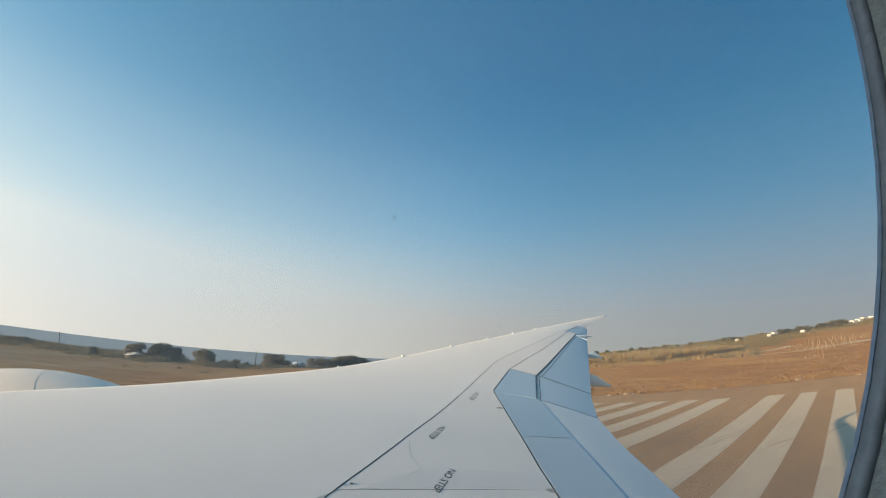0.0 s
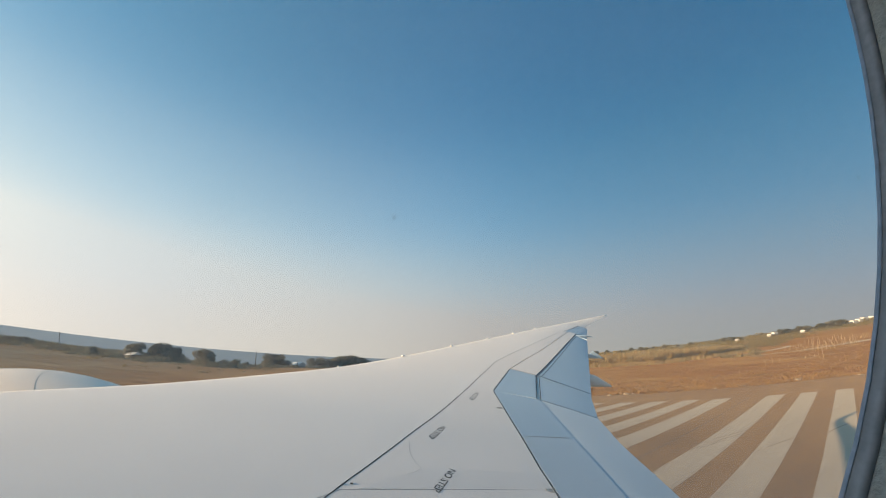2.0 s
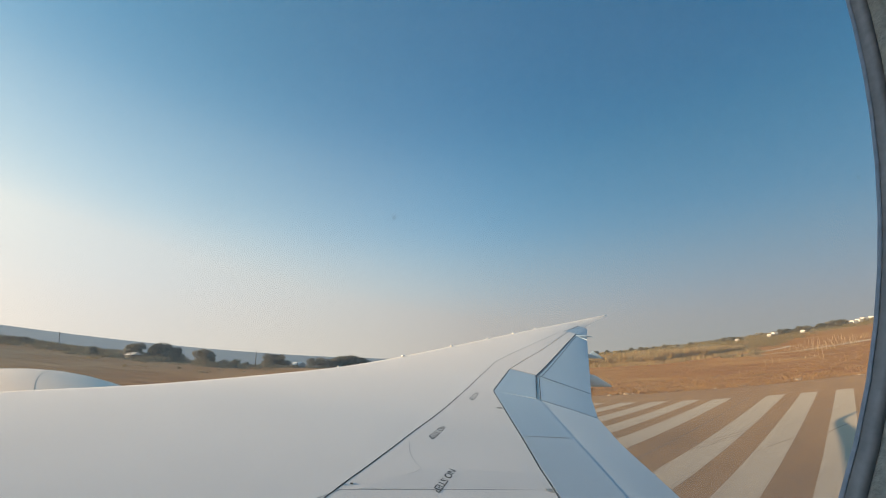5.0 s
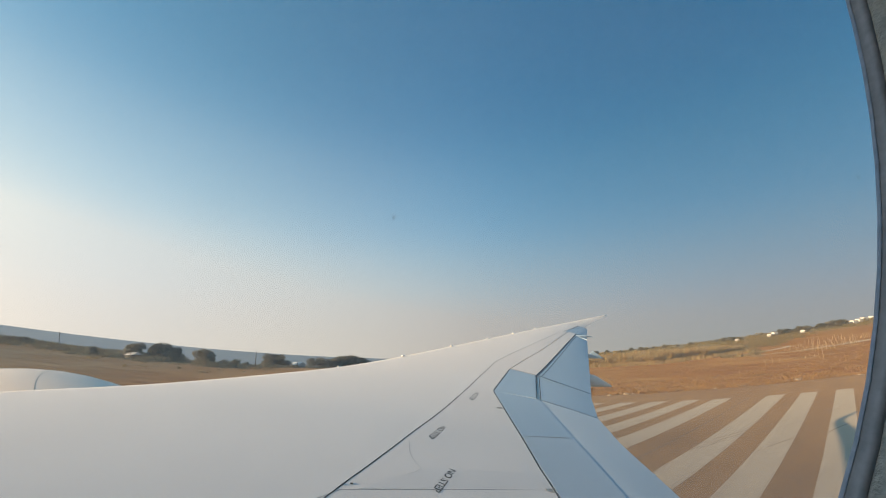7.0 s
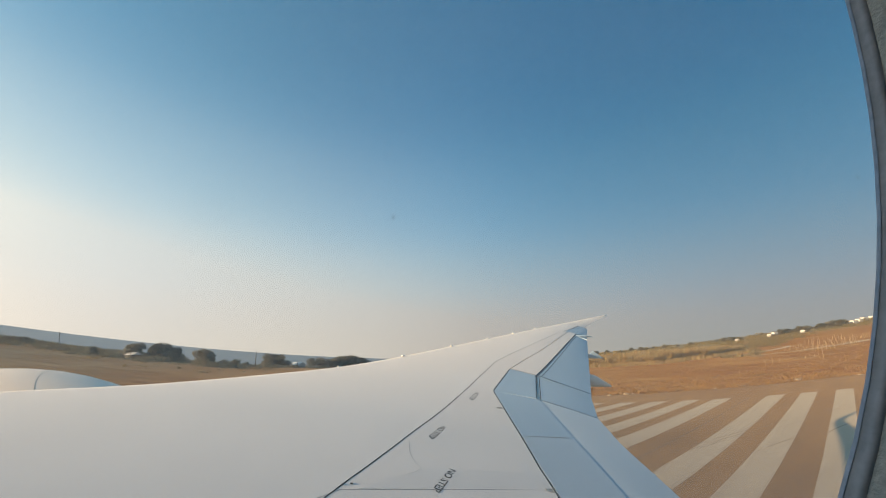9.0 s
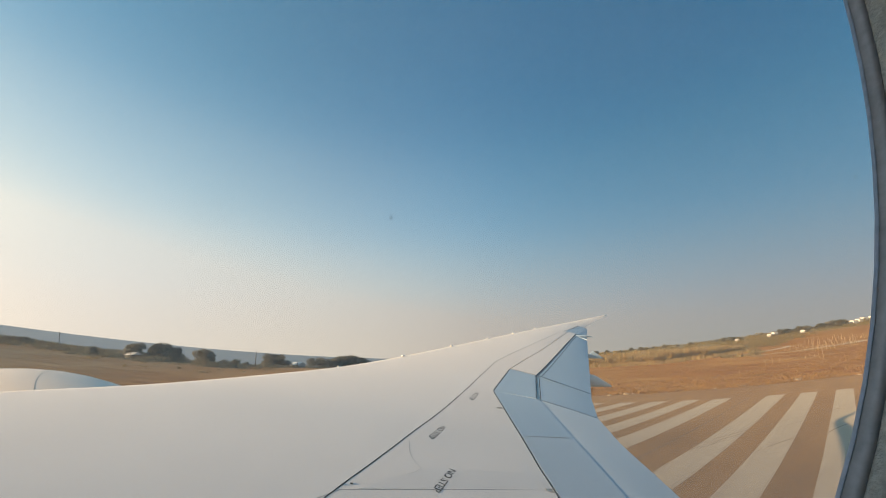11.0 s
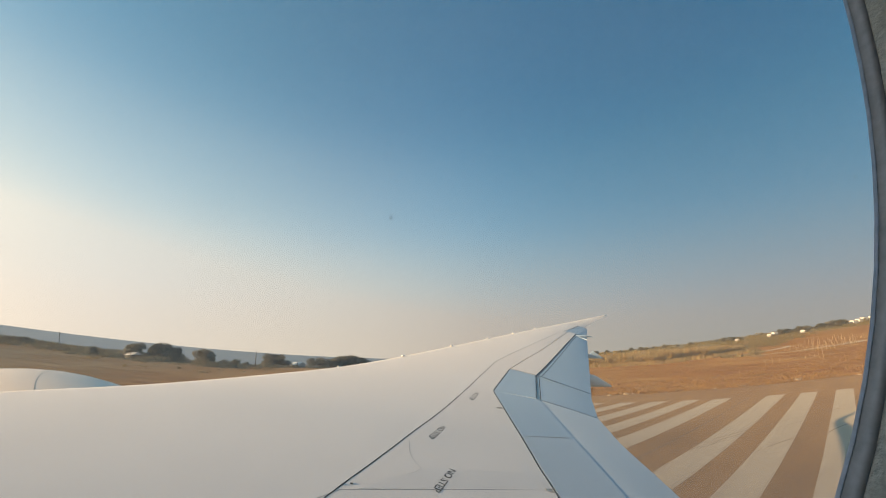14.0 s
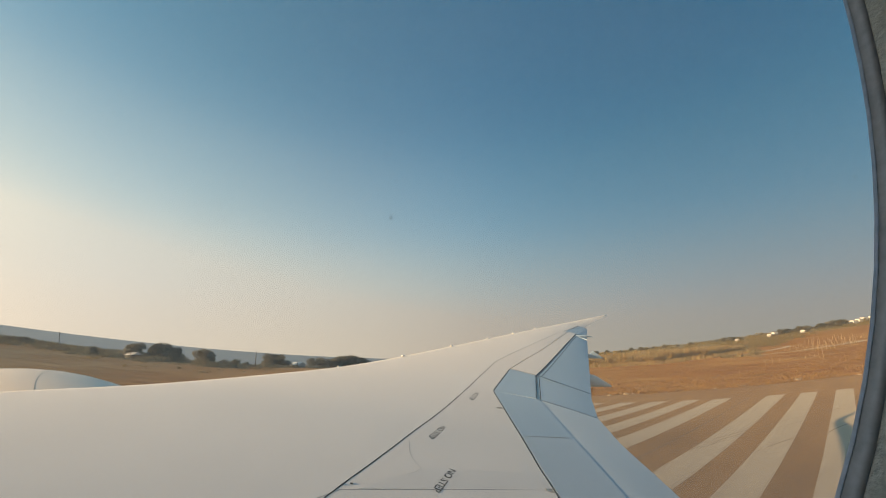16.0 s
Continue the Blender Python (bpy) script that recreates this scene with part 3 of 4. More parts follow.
surface_strip("seal", [(1.97, 8.06), (2.87, 7.50)], 0.034, M_SEAL_GAP, -0.004, wing, 10)
surface_strip("seal", [(2.52, 10.415), (3.43, 9.25)], 0.055, M_SEAL_GAP, 0.006, wing, 10)
M_LINE = speckled("faint_joint", [(0.3, (0.20, 0.20, 0.20)), (0.7, (0.33, 0.33, 0.32))], 12, 60, 0.8, spec=0.1)
surface_strip("sealant_bead", [(seam(y) + 0.006, y) for y in (11.6, 13.094, 14.553, 17.0, 19.48)], 0.022, M_LINE, 0.001, wing, 30)
surface_strip("sealant_bead", [(-0.405, 5.0), (-0.395, 4.88), (-0.385, 4.76), (-0.36, 4.64), (-0.325, 4.54), (-0.28, 4.45), (-0.225, 4.38)], 0.004, M_LINE, 0.0012, wing, 24)
surface_strip("sealant_bead", [(-0.23, 4.37), (-0.28, 4.28), (-0.38, 4.19)], 0.006, M_LINE, 0.0012, wing, 12)
surface_strip("sealant_bead", [(-0.91, 3.71), (1.17, 4.54)], 0.008, M_LINE, 0.0012, wing, 30)
surface_strip("sealant_bead", [(-0.91, 3.70), (-1.10, 3.45), (-1.3, 3.0)], 0.01, M_LINE, 0.0012, wing, 12)

# pale rub strips and a row of flush fasteners beside the hinge line
for line in ([(0.925, 6.31), (0.965, 5.92)], [(0.985, 5.05), (0.985, 4.80)]):
    surface_strip("rub_strip", line, 0.016, M_MARK, 0.0012, wing, 8)
for k in range(22):
    y = 4.55 + 0.105 * k
    x = lerp_table(y, [q[1] for q in HINGE], [q[0] for q in HINGE]) - 0.20
    bm = bmesh.new()
    bmesh.ops.create_cone(bm, cap_ends=True, segments=8, radius1=0.006, radius2=0.005, depth=0.001, matrix=Matrix.Translation((x, y, wing_top(x, y) + 0.0005)))
    part("fastener", bm, M_PANEL, wing, smooth=False)
surface_strip("sealant_bead", [(0.09, 6.04), (0.50, 6.16), (0.92, 6.24)], 0.010, M_DOUBLER, 0.0012, wing, 20)
surface_strip("sealant_bead", [(0.20, 6.20), (0.27, 6.16), (0.25, 6.10)], 0.008, M_LINE, 0.0012, wing, 8)
surface_strip("sealant_bead", [(1.19, 5.97), (1.96, 6.285)], 0.016, M_LINE, 0.0012, wing, 12)
skin_panel("tip_panel", [(6.62, 20.7), (7.6, 22.3), (8.70, 24.25)], [(7.30, 20.55), (8.3, 22.4), (9.22, 24.2)], M_FLAP, "grey outer trailing panel tinted for sky reflection", 12, 4, lift=0.006, thick=(0.01, 0.01))
surface_strip("sealant_bead", [(6.60, 20.7), (7.58, 22.3), (8.68, 24.27), (9.22, 24.22)], 0.05, M_LINE, 0.010, wing, 20)

# leading-edge markers, and the small fittings by the hinge
for y in (9.60, 11.55, 13.70, 15.95, 18.0, 20.3):
    x = at_span(F_LE, y) + 0.06
    bm = bmesh.new()
    add_box(bm, (0.005 * y + 0.01, 0.007 * y + 0.02, 0.0032 * y), (x, y, wing_top(x, y) + 0.0015 * y), 0.010, radians(-35))
    part("marker", bm, M_MARK, wing)
for x, y, sx, sy in ((-0.90, 3.80, 0.022, 0.03), (-0.83, 3.84, 0.022, 0.03)):
    bm = bmesh.new()
    add_box(bm, (sx, sy, 0.006), (x, y, wing_top(x, y) + 0.003), 0.001, 0.4)
    part("stud", bm, M_INK, wing)
for x, y in ((1.15, 4.52), (1.0, 7.1)):
    bm = bmesh.new()
    for dx, dy, sx, sy in ((-0.05, 0, 0.012, 0.05), (0.0, 0.025, 0.10, 0.012), (0.0, -0.025, 0.10, 0.012)):
        add_box(bm, (sx, sy, 0.008), (x + dx, y + dy, wing_top(x + dx, y + dy) + 0.004), 0.001)
    part("bracket", bm, M_LINE, wing)


BRIDGES = (0.08, 0.245, 0.50, 0.64, 0.785, 0.935)


def stencil(words, start, end, height, lift=0.0012):
    """Painted letters on the wing's top; the line of writing runs from start to end in plan."""
    curve = bpy.data.curves.new("letters", "FONT")
    curve.body = words
    curve.offset = 0.018
    ob = new("letters", curve)
    dg = bpy.context.evaluated_depsgraph_get()
    dg.update()
    me = bpy.data.meshes.new_from_object(ob.evaluated_get(dg))
    bpy.data.objects.remove(ob)
    bm = bmesh.new()
    bm.from_mesh(me)
    bmesh.ops.triangulate(bm, faces=bm.faces)
    bmesh.ops.subdivide_edges(bm, edges=[e for e in bm.edges if e.calc_length() > 0.3], cuts=1)
    low = min(v.co.x for v in bm.verts)
    for v in bm.verts:
        v.co.x -= low
    wide = max(v.co.x for v in bm.verts)
    tall = max(v.co.y for v in bm.verts)
    for at in BRIDGES:
        for edge in (at * wide - 0.030, at * wide + 0.030):
            bmesh.ops.bisect_plane(bm, geom=bm.verts[:] + bm.edges[:] + bm.faces[:], plane_co=(edge, 0, 0), plane_no=(1, 0, 0))
        gone = [f for f in bm.faces if abs(f.calc_center_median().x - at * wide) < 0.029]
        bmesh.ops.delete(bm, geom=gone, context="FACES")
    a, b = Vector(start), Vector(end)
    d = b - a
    up = Vector((-d.y, d.x)).normalized() * height
    for v in bm.verts:
        q = a + d * (v.co.x / wide) + up * (v.co.y / tall)
        v.co = (q.x, q.y, wing_top(q.x, q.y) + lift)
    bmesh.ops.recalc_face_normals(bm, faces=bm.faces)
    bm.normal_update()
    if sum(f.normal.z for f in bm.faces) < 0:
        bmesh.ops.reverse_faces(bm, faces=bm.faces)
    part("stencil", bm, M_INK, wing, "black stencilled warning reading %s" % words, smooth=False)


stencil("NO STEP", (0.073, 4.50), (-0.103, 4.02), 0.076, 0.0027)
stencil("NO STEP", (-0.025, 5.75), (-0.20, 5.20), 0.085)
stencil("NO STEP", (0.645, 7.92), (0.47, 7.36), 0.095)


def fairing(y, x0, x_tip, z_tip, width, height, above=False, mat=None):
    """A flap track fairing: flat-bottomed and wedge-shaped, running aft to a pointed tail below the trailing edge."""
    bm = bmesh.new()
    rows = []
    for i in range(17):
        t = i / 16
        x = x0 + t * (x_tip - x0)
        full = min(1.0, (t / 0.25) ** 0.6 if t > 0 else 0.0) * min(1.0, ((1 - t) / 0.42) ** 0.85)
        w, h = max(full, 0.02) * width / 2, max(full, 0.03) * height
        mid = z_tip + 0.45 * h
        roof = wing_top(x, y) - 0.12 if x < at_span(F_TE, y) + 0.1 and not above else 99.0
        rows.append([bm.verts.new((x, y + w * math.cos(q), min(roof, mid + (0.55 if math.sin(q) > 0 else 0.45) * h * math.copysign(abs(math.sin(q)) ** 0.8, math.sin(q)))))
                     for q in (2 * math.pi * k / 14 for k in range(14))])
    grid_faces(bm, rows, closed=True)
    bm.faces.new(list(reversed(rows[0])))
    bm.faces.new(rows[-1])
    bmesh.ops.recalc_face_normals(bm, faces=bm.faces)
    part("flap_track_fairing", bm, mat or (M_FLAP if above else M_PANEL), wing)


fairing(5.75, 0.2, 2.92, 3.97, 0.42, 0.33)
fairing(12.2, 2.6, 5.22, 4.66, 0.34, 0.68)
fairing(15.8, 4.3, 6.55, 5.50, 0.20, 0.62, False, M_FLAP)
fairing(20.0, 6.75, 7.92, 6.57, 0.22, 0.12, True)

# engine ahead of the wing
def revolve(name, profile, centre, mat, parent, sides=48, label="", squash=1.0):
    bm = bmesh.new()
    rows = [[bm.verts.new((centre[0] + x, centre[1] + r * math.cos(q), centre[2] + squash * r * math.sin(q)))
             for q in (2 * math.pi * k / sides for k in range(sides))] for x, r in profile]
    grid_faces(bm, rows, closed=True)
    bmesh.ops.recalc_face_normals(bm, faces=bm.faces)
    return part(name, bm, mat, parent, label)


ENG = (-7.4, 6.4, 3.60)
nacelle = revolve("engine", [(-3.4, 1.30), (-3.5, 1.40), (-3.4, 1.48), (-2.8, 1.60), (-1.8, 1.69), (-0.8, 1.73), (0.0, 1.745), (0.5, 1.745), (0.9, 1.715), (1.3, 1.65), (1.7, 1.555), (2.0, 1.47), (2.6, 1.25), (3.2, 1.0), (3.2, 0.95)], ENG, M_NACELLE, airliner, 72, "white turbofan nacelle ahead of the wing")
bm = bmesh.new()
seam_pts = []
for i in range(25):
    a = 88 + i * 40 / 24
    dx = 0.97 + 0.56 * (max(0.0, a - 90) / 26) ** 1.35
    r = lerp_table(dx, (0.5, 0.9, 1.3, 1.7, 2.0, 2.6), (1.745, 1.715, 1.65, 1.555, 1.47, 1.25))
    r -= 0.002
    seam_pts.append((ENG[0] + dx, ENG[1] + r * math.cos(radians(a)), ENG[2] + r * math.sin(radians(a))))
tube(bm, seam_pts, [0.0035] * 25, 6)
part("seam", bm, M_LINE, nacelle, "dark curved cowl joint")
revolve("inlet", [(-3.4, 1.30), (-2.4, 1.28), (-2.4, 0.3), (-2.8, 0.02)], ENG, M_METAL, nacelle)
revolve("exhaust_cone", [(3.0, 0.95), (3.2, 0.7), (4.0, 0.5), (4.8, 0.05)], ENG, M_METAL, nacelle)
bm = bmesh.new()
rows = []
for i in range(13):
    t = i / 12
    x = ENG[0] + 1.4 + t * 4.0
    zt = 4.80 - 0.35 * t
    w = 0.22 * math.sin(math.pi * (0.12 + 0.76 * t)) + 0.04
    rows.append([bm.verts.new((x, ENG[1] + s * w, z)) for s, z in ((-1.2, zt - 0.8), (-1, zt - 0.2), (0, zt), (1, zt - 0.2), (1.2, zt - 0.8))])
grid_faces(bm, rows)
bm.faces.new(rows[0])
bm.faces.new(rows[-1])
bmesh.ops.recalc_face_normals(bm, faces=bm.faces)
part("pylon", bm, M_NACELLE, nacelle)

# fuselage barrel round the camera, with one window through skin and lining
F_Y, F_Z, F_R = -2.77, 5.40, 2.90
WIN_X, WIN_Z, WIN_A, WIN_B, WIN_N = -0.0412, 5.67, 0.184, 0.2785, 2.155
NW = 96


def oval(scale, k):
    q = 2 * math.pi * k / NW
    c, s = math.cos(q), math.sin(q)
    return (WIN_X + scale * WIN_A * math.copysign(abs(c) ** (2 / WIN_N), c), WIN_Z + scale * WIN_B * math.copysign(abs(s) ** (2 / WIN_N), s))


def barrel(radius, x0, x1, taper, name, mat, label, hole):
    """A tube with a rectangular patch left out round the window and filled with a ring up to its oval."""
    bm = bmesh.new()
    half = 0.62
    qs = math.asin(half / radius)
    base = math.asin((WIN_Z - F_Z) / radius)
    angles = [base - qs, base + qs] + list(np.linspace(base + qs, base - qs + 2 * math.pi, 46))[1:-1]
    ports = [WIN_X + 0.6 * k for k in range(-9, 10) if abs(k) > 1]
    xcut = sorted([WIN_X - half, WIN_X + half] + [c + d for c in ports for d in (-0.13, 0.13)] + list(np.linspace(x0, WIN_X - 5.9, 9))
                  + list(np.linspace(WIN_X + 5.9, x1, 11)))
    xcut = [x for x in xcut if x0 <= x <= x1]
    far_side = min(range(2, len(angles)), key=lambda j: abs(angles[j] - (math.pi - base)))
    rows = []
    for x in xcut:
        s = taper(x)
        rows.append([bm.verts.new((x, F_Y + s * radius * math.cos(a), F_Z + s * radius * math.sin(a) + (1 - s) * 1.6)) for a in angles])
    n = len(angles)
    for i in range(len(rows) - 1):
        for j in range(n):
            if j == 0 and abs(xcut[i] - (WIN_X - half)) < 1e-6:
                continue
            if j == far_side and any(abs(xcut[i] - (c - 0.13)) < 1e-6 for c in ports):
                continue
            k = (j + 1) % n
            bm.faces.new((rows[i][j], rows[i][k], rows[i + 1][k], rows[i + 1][j]))
    bm.faces.new(rows[0])
    bm.faces.new(rows[-1])

    def depth(z):
        return F_Y + math.sqrt(radius ** 2 - (z - F_Z) ** 2)
    rings = []
    for f in (1.0, 0.75, 0.4, 0.15, 0.0):
        ring = []
        for k in range(NW):
            ox, oz = oval(hole, k)
            dx, dz = ox - WIN_X, oz - WIN_Z
            m = half / max(abs(dx), abs(dz), 1e-6)
            zlim = radius * math.sin(base + (qs if dz > 0 else -qs)) + F_Z
            bx, bz = WIN_X + dx * m, WIN_Z + dz * m
            bz = min(max(bz, radius * math.sin(base - qs) + F_Z), radius * math.sin(base + qs) + F_Z)
            x, z = ox + (bx - ox) * f, oz + (bz - oz) * f
            ring.append(bm.verts.new((x, depth(z), z)))
        rings.append(ring)
    grid_faces(bm, rings, closed=True)
    bmesh.ops.recalc_face_normals(bm, faces=bm.faces)
    return part(name, bm, mat, airliner, label)


def body_taper(x):
    return 1.0 - 0.75 * smoothstep(9, 34, x) ** 1.2 - 0.55 * smoothstep(-20, -32, x) if x > 0 else 1.0 - 0.6 * smoothstep(20, 33, -x)


barrel(F_R, -32, 33, body_taper, "fuselage", M_NACELLE, "white fuselage barrel with cabin windows", 1.5)
barrel(F_R - 0.055, -6.0, 6.0, lambda x: 1.0, "cabin_lining", M_CABIN, "grey cabin lining behind the windows", 2.15)


def window_ring(name, loops, mat, parent, label=""):
    bm = bmesh.new()
    rows = []
    for scale, y in loops:
        row = []
        for k in range(NW):
            x, z = oval(scale, k)
            row.append(bm.verts.new((x, y, z)))
        rows.append(row)
    grid_faces(bm, rows, closed=True)
    bmesh.ops.recalc_face_normals(bm, faces=bm.faces)
    return part(name, bm, mat, parent, label)


window = empty("cabin_window", (WIN_X, 0.08, WIN_Z - 0.25), "oval cabin window with a grey gasket and pale bezel", "window")
inv = window.matrix_basis.inverted()
for args in (("window_rim", [(1.5, 0.124), (1.1, 0.108), (1.012, 0.1015), (1.0, 0.1000), (1.0, 0.0989)], M_RIM, "thin pale rim"),
             ("gasket", [(1.0005, 0.0989), (1.002, 0.0975), (1.0, 0.0965), (1.001, 0.0952), (1.003, 0.0949)], M_GASKET, "grey rubber gasket in shade"),
             ("bezel", [(1.0032, 0.0950), (1.005, 0.092), (1.03, 0.083), (1.12, 0.070), (1.3, 0.056), (1.55, 0.048), (1.9, 0.044), (2.3, 0.043)], M_BEZEL, "grained cabin plastic bezel")):
    ob = window_ring(args[0], args[1], args[2], window, args[3])
    ob.matrix_parent_inverse = inv

# the acrylic inner pane: clear, scuffed, with an added film standing in for haze
def pane_build(nt, bsdf):
    out = nt.nodes["Material Output"]
    v = coords(nt)
    film = ramp(nt, noise_at(nt, v, 9.0, 5, 0.6), [(0.3, (FILM * 0.8,) * 3), (0.7, (FILM * 1.2,) * 3)])
    clear_part, gloss, veil = (nt.nodes.new(k) for k in ("ShaderNodeBsdfTransparent", "ShaderNodeBsdfGlossy", "ShaderNodeBsdfTranslucent"))
    gloss.inputs["Roughness"].default_value = 0.02
    veil.inputs["Color"].default_value = (0.9, 0.9, 0.9, 1)
    m1, m2 = nt.nodes.new("ShaderNodeMixShader"), nt.nodes.new("ShaderNodeMixShader")
    m1.inputs[0].default_value = 0.006
    nt.links.new(clear_part.outputs[0], m1.inputs[1])
    nt.links.new(gloss.outputs[0], m1.inputs[2])
    nt.links.new(film, m2.inputs[0])
    nt.links.new(m1.outputs[0], m2.inputs[1])
    nt.links.new(veil.outputs[0], m2.inputs[2])
    nt.links.new(m2.outputs[0], out.inputs["Surface"])


FILM = 0.078
M_PANE = material("veiled_clear_acrylic", pane_build)
bm = bmesh.new()
faces_of = []
for y in (0.1045, 0.1085):
    faces_of.append([bm.verts.new((*((oval(1.06, k)[0], y, oval(1.06, k)[1])),)) for k in range(NW)])
grid_faces(bm, faces_of, closed=True)
bm.faces.new(list(reversed(faces_of[0])))
bm.faces.new(faces_of[1])
bmesh.ops.recalc_face_normals(bm, faces=bm.faces)
pane = part("pane", bm, M_PANE, window, "clear acrylic window pane with faint scuffs and a hazy veil", smooth=False)
pane.matrix_parent_inverse = inv
pane.visible_shadow = False

# specks of dirt on the pane


def speck_build(nt, bsdf):
    nt.links.new(ramp(nt, noise_at(nt, coords(nt), 900.0), [(0.3, (0.03, 0.04, 0.05)), (0.7, (0.07, 0.08, 0.09))]), bsdf.inputs["Base Color"])
    both, thin = nt.nodes.new("ShaderNodeMixShader"), nt.nodes.new("ShaderNodeBsdfTransparent")
    both.inputs[0].default_value = 0.86
    nt.links.new(bsdf.outputs[0], both.inputs[1])
    nt.links.new(thin.outputs[0], both.inputs[2])
    nt.links.new(both.outputs[0], nt.nodes["Material Output"].inputs["Surface"])


M_SPECK = material("translucent_dirt", speck_build)
for x, z, r in ((-0.0147, 5.5406, 0.00055), (0.1287, 5.5539, 0.00042)):
    bm = bmesh.new()
    bmesh.ops.create_icosphere(bm, subdivisions=2, radius=r, matrix=Matrix.Translation((x, 0.1042, z)) @ Matrix.Diagonal((1.0, 0.25, 1.5, 1)))
    part("dirt_speck", bm, M_SPECK, pane)

# tail surfaces and landing gear
def slab_wing(name, root, tip, thick, mat, vertical=False):
    bm = bmesh.new()
    rows = []
    for (x0, x1, s, z) in (root, tip):
        row = []
        for t, h in ((0, 0), (0.1, 0.7), (0.35, 1), (0.7, 0.6), (1, 0.05), (0.7, -0.6), (0.35, -1), (0.1, -0.7)):
            o = h * thick * (x1 - x0) / 2
            row.append(bm.verts.new((x0 + t * (x1 - x0), s + (o if vertical else 0), z + (0 if vertical else o))))
        rows.append(row)
    grid_faces(bm, rows, closed=True)
    bm.faces.new(rows[0])
    bm.faces.new(rows[1])
    bmesh.ops.recalc_face_normals(bm, faces=bm.faces)
    part(name, bm, mat, airliner)


slab_wing("tail_fin", (22.0, 30.5, F_Y, 8.0), (31.0, 34.0, F_Y, 16.8), 0.10, M_NACELLE, True)
slab_wing("stabilizer", (25.5, 31.0, F_Y + 0.6, 7.2), (31.5, 33.5, F_Y + 9.6, 8.0), 0.09, M_NACELLE)
slab_wing("stabilizer", (25.5, 31.0, F_Y - 0.6, 7.2), (31.5, 33.5, F_Y - 9.6, 8.0), 0.09, M_NACELLE)
for dy in (1.8, -7.3):
    leg = bmesh.new()
    tube(leg, [(0.2, dy, 0.6), (0.2, dy, 3.4)], [0.16, 0.2], 12)
    leg_ob = part("gear_leg", leg, M_METAL, airliner)
    for dx in (-0.55, 0.95):
        for oy in (-0.5, 0.5):
            bm = bmesh.new()
            rows = [[bm.verts.new((dx + r * math.cos(q), dy + oy + w, 0.66 + r * math.sin(q))) for q in (2 * math.pi * k / 24 for k in range(24))]
                    for w, r in ((-0.2, 0.3), (-0.22, 0.55), (-0.12, 0.66), (0.12, 0.66), (0.22, 0.55), (0.2, 0.3))]
            grid_faces(bm, rows, closed=True)
            bm.faces.new(rows[0])
            bm.faces.new(rows[-1])
            bmesh.ops.recalc_face_normals(bm, faces=bm.faces)
            part("wheel", bm, M_TYRE, leg_ob)


# ---- trees and scrub ----
def leaf_cloud(bm, centres, count, size, rng):
    """Small leaf sprays scattered near the skin of several uneven clumps."""
    total = sum(r[0] * r[2] for _, r in centres)
    for c, r in centres:
        for _ in range(max(8, int(count * r[0] * r[2] / total))):
            d = Vector((rng.gauss(0, 1), rng.gauss(0, 1), rng.gauss(0, 1))).normalized()
            k = rng.uniform(0.74, 1.12)
            q = Vector(c) + Vector((d.x * r[0], d.y * r[1], d.z * r[2])) * k
            s = size * rng.uniform(0.6, 1.4)
            a = Vector((rng.gauss(0, 1), rng.gauss(0, 1), rng.gauss(0, 0.7))).normalized()
            b = a.cross(d + Vector((0.01, 0.02, 0.3))).normalized()
            v = [bm.verts.new(q + a * s), bm.verts.new(q + b * s * 0.6), bm.verts.new(q - a * s), bm.verts.new(q - b * s * 0.6)]
            bm.faces.new(v)


def make_tree(height, spread, seed, label, group="shore trees", count=2700):
    rng = random.Random(seed)
    tree = empty("tree", (0, 0, -50), label, "tree", group)
    bm = bmesh.new()
    fork = height * rng.uniform(0.22, 0.32)
    tube(bm, [(0, 0, -0.3), (0.1, 0.05, fork * 0.5), (0.15, -0.05, fork), (0.1, 0, height * 0.6)], [0.05 * height, 0.042 * height, 0.036 * height, 0.015 * height])
    clumps = []
    for i in range(rng.randint(8, 11)):
        a = 2 * math.pi * i / 9 + rng.uniform(-0.4, 0.4)
        d = spread * rng.uniform(0.18, 0.36)
        top = height * rng.uniform(0.26, 0.80)
        at = (d * math.cos(a), d * math.sin(a), top)
        tube(bm, [(0.12, 0, fork * 0.95), (at[0] * 0.45, at[1] * 0.45, fork + (top - fork) * 0.6), at], [0.022 * height, 0.016 * height, 0.006 * height], 6)
        r = spread * rng.uniform(0.15, 0.25)
        clumps.append((at, (r, r, min(r * rng.uniform(0.7, 0.95), top * 0.9))))
    for _ in range(4):
        r = spread * rng.uniform(0.12, 0.2)
        clumps.append(((rng.uniform(-0.15, 0.15) * spread, rng.uniform(-0.15, 0.15) * spread, height * rng.uniform(0.72, 0.86)), (r, r, r * 0.7)))
    part("trunk", bm, M_BARK, tree)
    bm = bmesh.new()
    leaf_cloud(bm, clumps, count, 0.021 * (height + spread) , rng)
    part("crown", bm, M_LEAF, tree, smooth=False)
    return tree


def stand(x, y, turn=0.0, scale=1.0):
    return Matrix.Translation((x, y, land(x, y) - 0.12)) @ Matrix.Rotation(turn, 4, "Z") @ Matrix.Diagonal((scale, scale, scale, 1))


rng = random.Random(7)
broad = make_tree(8.5, 14.0, 1, "broad grey-green shore tree with a spreading crown")
tall = make_tree(10.5, 13.0, 2, "tall rounded grey-green shore tree")
small = make_tree(5.0, 7.0, 3, "small dense grey-green tree", count=1100)
placed = set()


